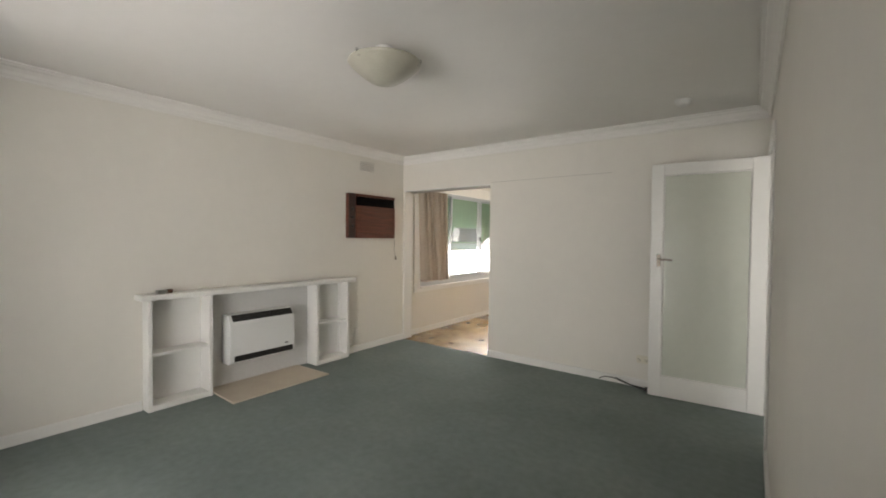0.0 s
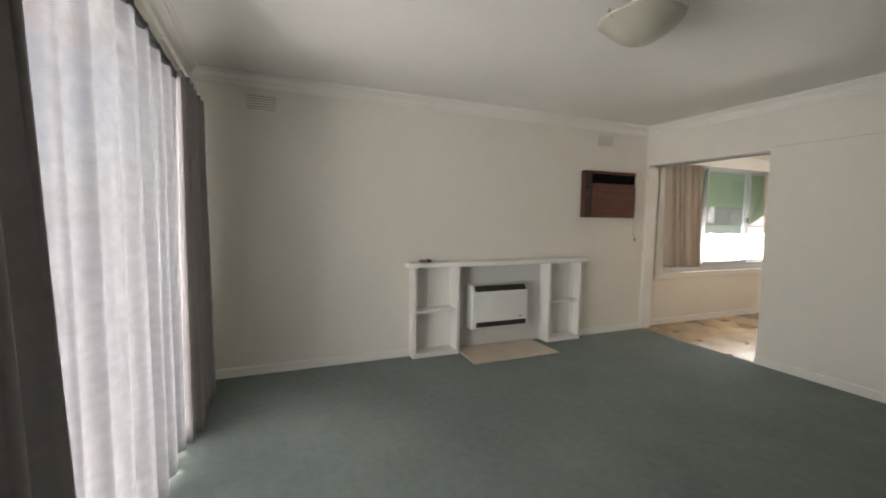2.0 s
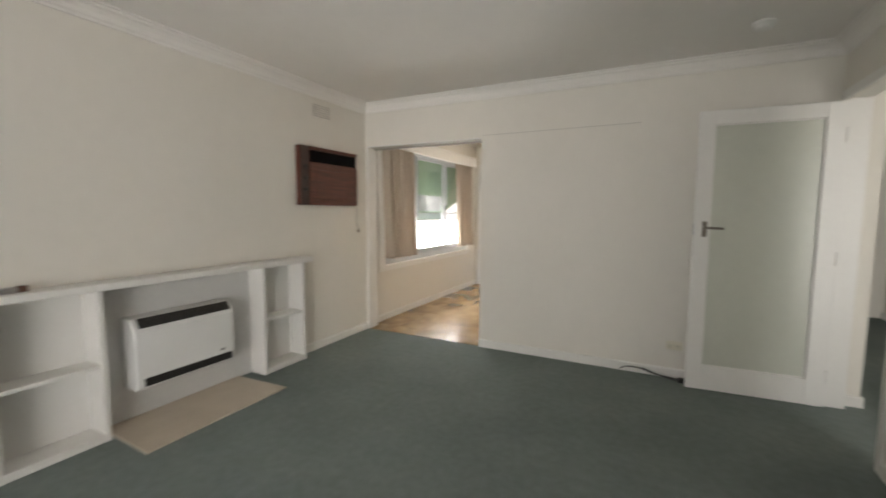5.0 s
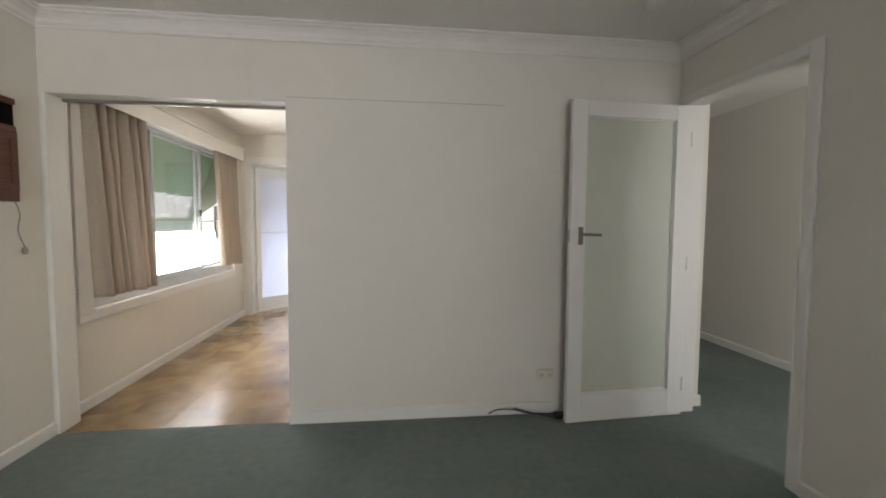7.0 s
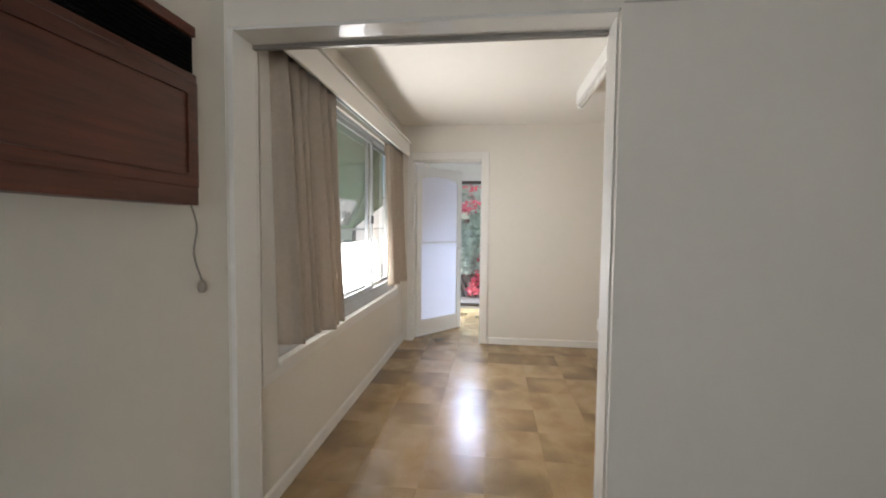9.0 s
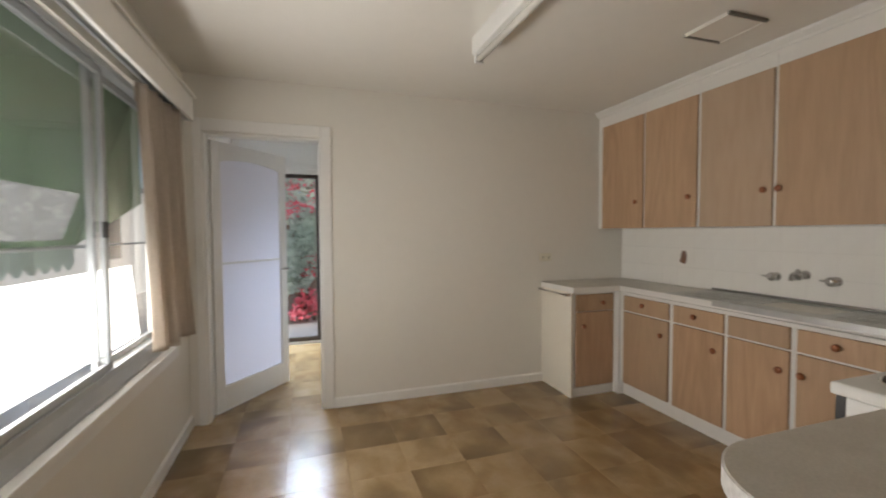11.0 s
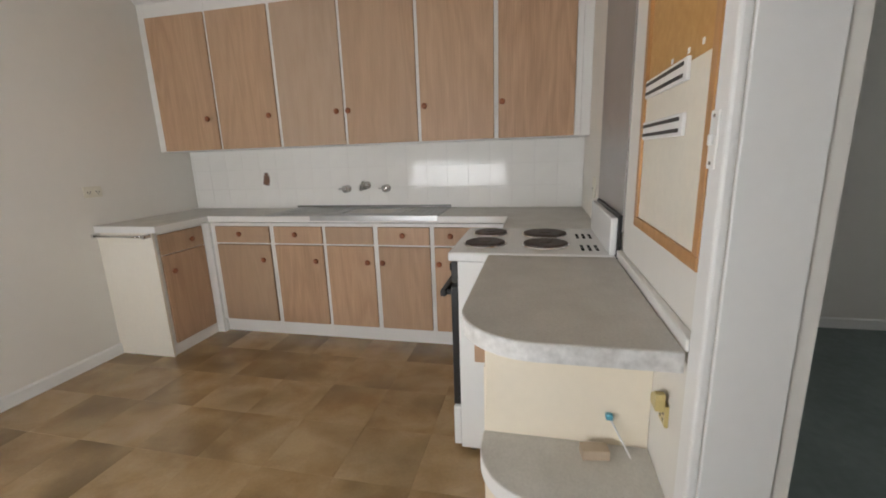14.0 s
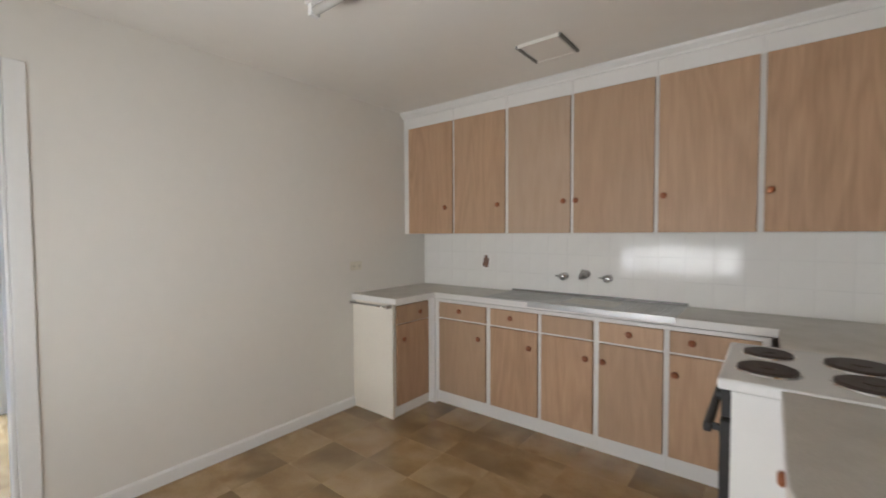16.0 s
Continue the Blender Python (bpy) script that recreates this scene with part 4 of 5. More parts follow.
part("post", boxes([(-0.004, -0.031, 0, 0.022, 0.034, 0.856), (0.022, -0.034, 0, 0.07, 0.034, 0.856)], 0.002), GLOSS, post)
corner = thing("corner_cabinet", (-0.63, 5.0, 0), "white corner carcass between stove and sink run", "cabinet")
part("body", boxes([(-0.228, -0.24, 0.0, 0.22, 0.225, 0.861)], 0.002), GLOSS, corner)


def arc_outline(x0, y0, x1, y1, r, n=12):
    """A rectangle whose corner at (x0, y1) is rounded."""
    pts = [(x1, y0), (x1, y1)]
    pts += [(x0 + r - r * math.sin(a), y1 - r + r * math.cos(a)) for a in [math.pi / 2 * k / n for k in range(n + 1)]]
    return pts + [(x0, y0)]


bench = thing("peninsula_bench", (-1.93, 4.99, 0), "cream bench end with open rounded shelves and grey laminate top", "bench")
bx = lambda v: v + 1.93
by = lambda v: v - 4.99
part("top", slab([(bx(x), by(y)) for x, y in arc_outline(-2.185, KS + 0.021, -1.436, 5.238, 0.185, 14)], 0.866, 0.907, 0.0015), LAMINATE, bench, "grey speckled laminate top with rounded corner")
part("top_edge", slab([(bx(x), by(y)) for x, y in arc_outline(-2.188, KS + 0.0215, -1.437, 5.241, 0.188, 14)], 0.864, 0.905), EDGE, bench, "pale marbled laminate edge")
part("upstand", boxes([(bx(-2.185), by(KS) + 0.0005, 0.907, bx(-1.436), by(KS) + 0.02, 0.935)], 0.004), GLOSS, bench, "white timber upstand")
part("body", boxes([(bx(-1.93), by(KS) + 0.001, 0.0, bx(-1.436), by(5.195), 0.864)], 0.002), CREAM, bench, "cream painted carcass")
part("front_door", boxes([(bx(-1.925), by(5.195), 0.10, bx(-1.445), by(5.199), 0.70)], 0.001), CREAM, bench, "cream door")
dw = part("drawer_front", boxes([(bx(-1.925), by(5.195), 0.712, bx(-1.445), by(5.225), 0.855)], 0.002), OAK, bench, "oak-look drawer front")
knob(dw, Matrix.Translation((bx(-1.745), by(5.225), 0.785)) @ FACE_N)
part("lower_shelf", slab([(bx(x), by(y)) for x, y in arc_outline(-2.17, KS + 0.0015, -1.931, 5.198, 0.18, 14)], 0.458, 0.50, 0.001), LAMINATE, bench, "grey laminate shelf with rounded corner")
part("shelf_edge", slab([(bx(x), by(y)) for x, y in arc_outline(-2.173, KS + 0.002, -1.9312, 5.201, 0.183, 14)], 0.452, 0.4975), GLOSS, bench, "white shelf edge")
part("bottom_shelf", slab([(bx(x), by(y)) for x, y in arc_outline(-2.17, KS + 0.0015, -1.931, 5.198, 0.18, 14)], 0.0, 0.10, 0.001), GLOSS, bench)
YELLOWED = mat("yellowed_plastic", (0.56, 0.46, 0.20), (0.47, 0.38, 0.15), scale=12, rough=0.4)
shelf_outlet = thing("power_outlet", (-2.045, KS, 0.66), "yellowed old power outlet with an angled plug-in adaptor", "power outlet")
part("plate", boxes([(-0.034, 0.0, 0.0, 0.034, 0.012, 0.075)], 0.003), YELLOWED, shelf_outlet)
for k in (0, 1):
    for m in (0, 1):
        part("pin_hole", rods([((-0.013 + 0.026 * k, 0.011, 0.018 + 0.022 * m), (-0.013 + 0.026 * k, 0.0128, 0.018 + 0.022 * m), 0.006)], 10), BLACK, shelf_outlet)
adaptor = slab([(-0.03, 0.0), (0.03, 0.0), (0.03, 0.032), (-0.008, 0.06), (-0.03, 0.06)], 0.0, 0.03, 0.003)
bmesh.ops.transform(adaptor, matrix=Matrix.Translation((0, 0.012, 0.055)) @ Matrix.Rotation(radians(90), 4, "X") @ Matrix.Translation((0, 0, -0.03)), verts=adaptor.verts)
part("adaptor", adaptor, YELLOWED, shelf_outlet, "yellow-brown angled adaptor")
shelf_outlet.scale = (0.72, 0.72, 0.72)
soap = thing("wooden_block", (-1.985, 4.90, 0.5), "small pale timber block on the shelf", "block", rz=8)
part("block", boxes([(-0.02, -0.035, 0, 0.02, 0.035, 0.028)], 0.002), mat("pale_pine", (0.55, 0.44, 0.32), (0.48, 0.38, 0.27), scale=20, rough=0.6), soap)
brush = thing("toothbrush", (-1.955, 4.83, 0.5), "white brush with a blue tip leaning on the panel", "brush")
part("handle", rods([((-0.03, -0.02, 0.004), (0.02, 0.03, 0.088), 0.0025)]), WHITEPLASTIC, brush)
part("head", boxes([(0.004, 0.022, 0.085, 0.022, 0.04, 0.10)], 0.003), mat("blue_plastic", (0.10, 0.35, 0.45), rough=0.4), brush, "blue tip")


def sink():
    t = thing("kitchen_sink", (-0.19, 6.28, 0.906), "stainless steel sink with ribbed drainer and turned-down front", "sink")
    y0, y1 = -0.60, 0.66
    part("deck", boxes([(-0.242, y0, 0.0, 0.20, y0 + 0.36, 0.006), (-0.242, y0 + 0.72, 0, 0.20, y1, 0.006), (-0.242, y0 + 0.36, 0, -0.14, y0 + 0.72, 0.006), (0.14, y0 + 0.36, 0, 0.20, y0 + 0.72, 0.006)], 0.002), STEEL, t)
    part("front_apron", boxes([(-0.247, y0, -0.03, -0.242, y1 - 0.36, 0.006)], 0.002), STEEL, t, "bright turned-down steel edge")
    part("bowl", boxes([(-0.14, y0 + 0.36, -0.02, 0.14, y0 + 0.72, -0.014), (-0.144, y0 + 0.356, -0.02, -0.138, y0 + 0.724, 0.004), (0.138, y0 + 0.356, -0.02, 0.144, y0 + 0.724, 0.004), (-0.138, y0 + 0.356, -0.02, 0.138, y0 + 0.362, 0.004), (-0.138, y0 + 0.718, -0.02, 0.138, y0 + 0.724, 0.004)]), STEEL, t)
    # the shadow of the gap at the wall is put into the lip's dark colour
    part("back_upstand", boxes([(0.196, y0, 0.006, 0.206, y1, 0.022)], 0.002), mat("shaded_steel_lip", (0.28, 0.27, 0.255), rough=0.5, metal=0.7), t, "steel lip along the wall, darkened for the gap shadow")
    for k in range(9):
        part("drainer_rib", boxes([(-0.17, y0 + 0.80 + 0.045 * k, 0.006, 0.15, y0 + 0.815 + 0.045 * k, 0.010)], 0.002), STEEL, t)
    for k in range(6):
        part("drainer_rib", boxes([(-0.17, y0 + 0.05 + 0.045 * k, 0.006, 0.15, y0 + 0.065 + 0.045 * k, 0.010)], 0.002), STEEL, t)


sink()


def wall_tap(y, z, spout=False):
    t = thing("wall_spout" if spout else "wall_tap", (KE - 0.008, y, z), "chrome wall spout over the sink" if spout else "chrome wall tap with clear capstan handle", "tap", group="sink taps")
    flange = Matrix.Rotation(radians(-90), 4, "Y")
    part("flange", lathe([(0, 0.012), (0.02, 0.012), (0.028, 0.004), (0.028, 0), (0, 0)], flange, 20), CHROME, t, smooth=True)
    if spout:
        part("spout", cable([(-0.01, 0, 0), (-0.05, 0, 0.004), (-0.10, 0.0, 0.012), (-0.125, 0.0, 0.0), (-0.13, 0.0, -0.015)], 0.012), CHROME, t, smooth=True)
        part("aerator", rods([((-0.13, 0.0, -0.015), (-0.13, 0.0, -0.03), 0.014)]), CHROME, t)
        part("body", rods([((-0.008, 0, 0), (-0.045, 0, 0), 0.018), ((-0.04, 0.0, 0.0), (-0.04, 0.024, 0.03), 0.012), ((-0.05, -0.004, 0.004), (-0.09, -0.012, -0.012), 0.019)]), CHROME, t, smooth=True)
    else:
        part("stem", rods([((-0.01, 0, 0), (-0.04, 0, 0), 0.011)]), CHROME, t)
        part("handle", lathe([(0, 0.028), (0.016, 0.026), (0.029, 0.018), (0.029, 0.006), (0.016, 0), (0, 0)], Matrix.Translation((-0.036, 0, 0)) @ flange, 8), CHROME, t)
        part("lever_pin", rods([((-0.05, 0.0, 0.0), (-0.05, 0.055, 0.004), 0.006)]), CHROME, t)


wall_tap(6.494, 1.055)
wall_tap(6.33, 1.08, True)
wall_tap(6.172, 1.056)
dec = thing("tile_decal", (KE - 0.0105, 7.197, 1.085), "brown printed motif stuck on the white tile", "decal")
for k, (a, b, c, d) in enumerate(((-0.028, 0.03, 0.026, 0.085), (-0.018, 0.085, 0.016, 0.108), (-0.02, 0.005, 0.012, 0.03), (0.012, 0.012, 0.034, 0.045))):
    part("print", boxes([(-0.0008 - 0.0002 * k, a, b, 0, c, d)]), STICKER, dec)


def stove():
    t = thing("electric_stove", (-1.145, 5.085, 0), "white freestanding electric stove with four black hotplates", "stove")
    x0, x1, y0, y1 = -0.288, 0.275, -0.31, 0.31
    part("body", boxes([(x0 + 0.006, y0, 0.03, x1 - 0.006, y1 - 0.03, 0.875)], 0.004), ENAMEL, t, "white enamel sides")
    part("oven_door", boxes([(x0 + 0.01, y1 - 0.03, 0.235, x1 - 0.01, y1, 0.77)], 0.006), BLACK, t, "black glass oven door")
    part("drawer_front", boxes([(x0 + 0.008, y1 - 0.03, 0.04, x1 - 0.008, y1 + 0.002, 0.225)], 0.006), ENAMEL, t)
    part("control_panel", boxes([(x0 + 0.008, y1 - 0.03, 0.785, x1 - 0.008, y1 - 0.004, 0.875)], 0.004), BLACK, t)
    for k in range(5):
        part("control_knob", lathe([(0, 0.022), (0.016, 0.02), (0.018, 0), (0, 0)], Matrix.Translation((-0.20 + 0.1 * k, y1 - 0.004, 0.83)) @ FACE_N, 16), BLACK, t)
    hd = part("door_handle", boxes([(x0 + 0.012, y1 + 0.022, 0.722, x1 - 0.012, y1 + 0.046, 0.75)], 0.005), BLACK, t, "black bar handle")
    for x in (x0 + 0.03, x1 - 0.05):
        part("handle_post", boxes([(x, y1, 0.726, x + 0.02, y1 + 0.023, 0.746)], 0.003), BLACK, hd)
    part("cooktop", boxes([(x0, y0, 0.875, x1, y1 + 0.008, 0.912)], 0.009), ENAMEL, t, "white enamel cooktop")
    for cx, cy, r in ((-0.107, 0.190, 0.084), (0.127, 0.190, 0.076), (-0.11, -0.062, 0.090), (0.115, -0.062, 0.097)):
        hp = part("hotplate", lathe([(0, 0.014), (r * 0.25, 0.014), (r * 0.30, 0.011), (r * 0.9, 0.012), (r, 0.009), (r, 0), (0, 0)], Matrix.Translation((cx, cy, 0.912)), 36), HOTPLATE, t, "dark cast iron plate")
        part("trim_ring", lathe([(r, 0.004), (r + 0.006, 0.005), (r + 0.009, 0.0), (r, 0.0)], Matrix.Translation((cx, cy, 0.9122)), 36), CHROME, hp)
    for gx in (-0.215, 0.02):
        for i in range(2):
            for k in range(3):
                part("vent_slot", boxes([(gx + 0.055 * i, -0.262 + 0.027 * k, 0.9122, gx + 0.055 * i + 0.044, -0.250 + 0.027 * k, 0.9135)], 0.0005), VENTBLACK, t)
    part("back_panel", boxes([(x0 + 0.002, y0 + 0.002, 0.912, x1 - 0.002, y0 + 0.026, 1.05)], 0.005), ENAMEL, t, "white upstand with black edge")
    part("back_panel_rim", boxes([(x0 - 0.004, y0 - 0.012, 0.90, x1 + 0.002, y0 + 0.0015, 1.06)], 0.003), BLACK, t)
    for x in (x0 + 0.05, x1 - 0.05):
        for y in (y0 + 0.05, y1 - 0.08):
            part("foot", rods([((x, y, 0.0), (x, y, 0.032), 0.016)]), BLACK, t)


stove()

panel = thing("grey_wall_panel", (-1.04, KS, 1.0), "smooth taupe splash panel behind the stove", "panel")
part("sheet", boxes([(-0.398, 0.0, 0, 0.24, 0.006, 0.96)], 0.001), TAUPE, panel)


def noticeboard():
    t = thing("noticeboard", (-1.81, KS, 1.065), "timber framed noticeboard, cork above a cream board", "noticeboard")
    x0, x1, h = -0.374, 0.15, 1.02
    part("cork", boxes([(x0 + 0.02, 0.001, 0.375, x1 - 0.02, 0.008, h - 0.02)]), CORK, t, "bare brown cork")
    part("board", boxes([(x0 + 0.02, 0.001, 0.02, x1 - 0.02, 0.011, 0.39)], 0.001), mat("cream_board", (0.74, 0.69, 0.58), (0.70, 0.65, 0.54), scale=3, rough=0.5), t, "cream painted board")
    for nm, r in (("frame_rail", (x0, 0.0, 0.0, x1, 0.018, 0.028)), ("frame_rail", (x0, 0.0, h - 0.028, x1, 0.018, h)), ("frame_stile", (x0, 0.0, 0.028, x0 + 0.028, 0.018, h - 0.028)), ("frame_stile", (x1 - 0.028, 0.0, 0.028, x1, 0.018, h - 0.028))):
        part(nm, boxes([r], 0.002), FRAMEWOOD, t, "orange pine frame")
    for z in (0.273, 0.38):
        hold = part("label_holder", boxes([(-0.225, 0.011, z - 0.026, 0.108, 0.019, z + 0.02)], 0.002), WHITEPLASTIC, t, "white plastic strip holder")
        part("dark_strip", boxes([(-0.205, 0.019, z - 0.018, 0.104, 0.0205, z - 0.010)]), BLACK, hold)
        part("dark_strip", boxes([(-0.205, 0.019, z + 0.005, 0.104, 0.0205, z + 0.013)]), BLACK, hold)
    for x in (-0.28, -0.20, -0.09):
        part("label_tab", boxes([(x, 0.008, 0.408, x + 0.010, 0.010, 0.419)]), WHITEPLASTIC, t, "white tab")
    part("cord_loop", cable([(-0.30, 0.010, 0.575), (-0.275, 0.016, 0.55), (-0.245, 0.016, 0.555), (-0.235, 0.010, 0.58), (-0.255, 0.010, 0.60)], 0.0015), WHITEPLASTIC, t, "white cord loop on a hook")


noticeboard()
lock = thing("lock_strike", (-2.213, KS + 0.02, 1.30), "painted old latch plate on the door trim", "latch plate")
part("plate", boxes([(-0.016, 0, -0.047, 0.016, 0.003, 0.047)], 0.001), GLOSS, lock)
part("screw", rods([((0, 0.003, 0.038), (0, 0.005, 0.038), 0.003)]), AGED, lock)
part("screw", rods([((0, 0.003, -0.038), (0, 0.005, -0.038), 0.003)]), AGED, lock)
part("latch", boxes([(-0.007, 0.003, -0.009, 0.007, 0.009, 0.009)], 0.002), GLOSS, lock)
outlet((-0.83, KN, 1.125), 0, "ivory double power outlet above the cabinet return", 0.115, 0.07, 2)
outlet((-0.60, KS, 1.09), 180, "white outlet on the wall beside the stove", 0.07, 0.11, 1)


def tube_light():
    t = thing("fluorescent_light", (-1.935, 6.22, 2.315), "bare fluorescent batten light on the kitchen ceiling, unlit", "ceiling light")
    part("batten", boxes([(-0.035, -0.62, 0.035, 0.035, 0.62, 0.136)], 0.006), WHITEPLASTIC, t)
    part("tube", rods([((0, -0.60, 0.012), (0, 0.60, 0.012), 0.019)], 20), mat("tube_glass", (0.72, 0.70, 0.64), rough=0.2), t, smooth=True)
    for s in (-1, 1):
        e = part("end_cap", boxes([(-0.024, s * 0.60 - 0.012, -0.012, 0.024, s * 0.60 + 0.012, 0.04)], 0.004), WHITEPLASTIC, t)
        part("contact", boxes([(-0.010, s * 0.614, -0.004, 0.010, s * 0.618, 0.02)]), BLACK, e)


tube_light()


def hatch():
    t = thing("ceiling_vent", (-0.72, 6.31, TOP - 0.018), "square ceiling vent with a raised plaster panel", "vent")
    s = 0.135
    part("panel", boxes([(-s + 0.014, -s + 0.02, 0.004, s - 0.014, s - 0.02, 0.014)], 0.003), KCEILING, t)
    # solid bars coloured dark for the shade inside the vent's slots
    for k, (a, b, c, d) in enumerate(((-s, -s, s, -s + 0.012), (-s, s - 0.012, s, s))):
        part("slot", boxes([(a, b, 0.002, c, d + 0.001, 0.018)]), mat("shaded_vent_slot", (0.20, 0.19, 0.17), rough=0.8), t, "vent slot, its shade given by a dark solid bar")
    for k, (a, b, c, d) in enumerate(((-s, -s + 0.012, -s + 0.012, s - 0.012), (s - 0.012, -s + 0.012, s, s - 0.012))):
        part("rim", boxes([(a, b, 0.0, c, d, 0.018)]), KCEILING, t)


hatch()

# kitchen window
win = thing("window_1", (KW - 0.06, 6.225, 0.735), "wide aluminium sliding window over a white sill", "window", kind="structure")
hy0, hy1, hh = -1.195, 1.275, 1.355
part("window_frame", boxes([(-0.04, hy0, 0, 0.04, hy1, 0.03), (-0.04, hy0, hh - 0.03, 0.04, hy1, hh), (-0.04, hy0, 0.03, 0.04, hy0 + 0.03, hh - 0.03), (-0.04, hy1 - 0.03, 0.03, 0.04, hy1, hh - 0.03)], 0.002), ALU, win)
for k, (a, b, x) in enumerate(((-1.165, -0.33, -0.018), (-0.37, 0.56, 0.018), (0.50, 1.245, -0.018))):
    sash = part("sash", boxes([(x - 0.012, a, 0.03, x + 0.012, a + 0.035, hh - 0.03), (x - 0.012, b - 0.035, 0.03, x + 0.012, b, hh - 0.03), (x - 0.012, a + 0.035, 0.03, x + 0.012, b - 0.035, 0.06), (x - 0.012, a + 0.035, hh - 0.065, x + 0.012, b - 0.035, hh - 0.03)], 0.002), ALU, win, "aluminium sliding sash")
    g = part("pane", boxes([(x - 0.003, a + 0.035, 0.06, x + 0.003, b - 0.035, hh - 0.065)]), CLEAR, sash)
    g.visible_shadow = False
part("catch", boxes([(0.03, 0.50, 0.60, 0.045, 0.53, 0.67)], 0.003), BLACK, win, "black sash catch")
part("sub_sill", along_y([(-0.04, -0.089), (-0.04, -0.0005), (0.038, -0.0005), (0.05, -0.05), (0.05, -0.089)], hy0 + 0.001, hy1 - 0.001), mat("weathered_aluminium", (0.52, 0.53, 0.54), (0.44, 0.45, 0.46), scale=5, rough=0.45, metal=0.15), win, "sloped grey aluminium sub-sill")
part("window_sill", boxes([(0.05, hy0 - 0.001, -0.0895, 0.095, hy1 + 0.002, -0.065)], 0.004), GLOSS, win, "gloss white timber sill")
part("sill_apron", boxes([(0.0605, hy0 - 0.14, -0.14, 0.084, hy1 + 0.06, -0.09)], 0.004), GLOSS, win)
part("side_trim", boxes([(0.0605, hy0 - 0.14, -0.0895, 0.084, hy0 - 0.002, hh)], 0.004), GLOSS, win)
part("side_trim", boxes([(0.0605, hy1 + 0.003, -0.0895, 0.084, hy1 + 0.06, hh)], 0.004), GLOSS, win)
pel = thing("curtain_pelmet", (KW, 6.22, 2.06), "white timber pelmet over the kitchen window", "pelmet")
part("face_board", boxes([(0.105, -1.44, 0.0, 0.125, 1.42, 0.14)], 0.005), GLOSS, pel)
part("top_board", boxes([(0.0, -1.44, 0.14, 0.14, 1.42, 0.158)], 0.005), GLOSS, pel)
part("end_board", boxes([(0.0, 1.40, 0.0, 0.105, 1.42, 0.14)], 0.003), GLOSS, pel)
part("end_board", boxes([(0.0, -1.44, 0.0, 0.105, -1.42, 0.14)], 0.003), GLOSS, pel)
for k, x in enumerate((0.03, 0.055, 0.08)):
    part("track", boxes([(x, -1.42, 0.04 + 0.012 * k, x + 0.012, 1.40, 0.058 + 0.012 * k)], 0.002), ALU, pel, "aluminium curtain track")


def pleated(w, h, n, amp, seed, cols=16, rows=40):
    """A pinch-pleated cloth, w wide and h high: each pleat is pinched narrow near the top and opens into a soft fold below."""
    rnd = random.Random(seed)
    push = [rnd.uniform(0.7, 1.15) for _ in range(n)]
    lean = [rnd.uniform(-0.35, 0.35) for _ in range(n)]
    bm = bmesh.new()
    grid = []
    for r in range(rows + 1):
        v = r / rows
        pinch = math.exp(-((v - 0.895) / 0.08) ** 2)
        sharp = 1.5 + 9.0 * pinch + 0.5 * v
        line = []
        for c in range(n * cols + 1):
            k = c / cols
            i = min(int(k), n - 1)
            f = k - i + lean[i] * (1.15 - v) * math.sin(math.pi * (k - i)) * 0.8
            fold = max(0.0, math.sin(math.pi * f)) ** sharp
            depth = amp * push[i] * (0.62 + 0.38 * (1 - v)) * (fold + 0.28 * (1 - v) * math.sin(2 * math.pi * 1.63 * k + seed) ** 2) + 0.006 * math.sin(5.0 * k + 3.0 * v + seed)
            x = -w / 2 + w * k / n + 0.015 * (1 - v) * math.sin(2.3 * k + seed) + 0.07 * (1 - v) * (1 - k / n) - 0.03 * (1 - v) * k / n
            line.append(bm.verts.new((x, -depth, h * v)))
        grid.append(line)
    for a, b in zip(grid, grid[1:]):
        for c in range(n * cols):
            bm.faces.new((a[c], a[c + 1], b[c + 1], b[c]))
    return bm


def side_drape(y0, y1, z0, z1, n, amp, seed, x, label):
    w, h = y1 - y0, z1 - z0
    ob = new("beige_drape", mesh_of("beige_drape", pleated(w, h, n, amp, seed), BEIGE, True))
    ob.matrix_basis = pose(x, (y0 + y1) / 2, z0, 0, 0, 90)
    so = ob.modifiers.new("thickness", "SOLIDIFY")
    so.thickness = 0.0025
    part("heading_tape", boxes([(-w / 2 + 0.01, 0.010, h - 0.09, w / 2 - 0.01, 0.014, h + 0.004)], 0.001), BEIGE, ob)
    return tagged(ob, label, "curtain", "kitchen drapes")


side_drape(4.955, 5.63, 0.752, 2.10, 6, 0.115, 41, KW + 0.022, "beige pleated drape bunched at the window end")
side_drape(6.98, 7.60, 0.752, 2.08, 6, 0.085, 57, KW + 0.03, "beige pleated drape tied back at the window end")


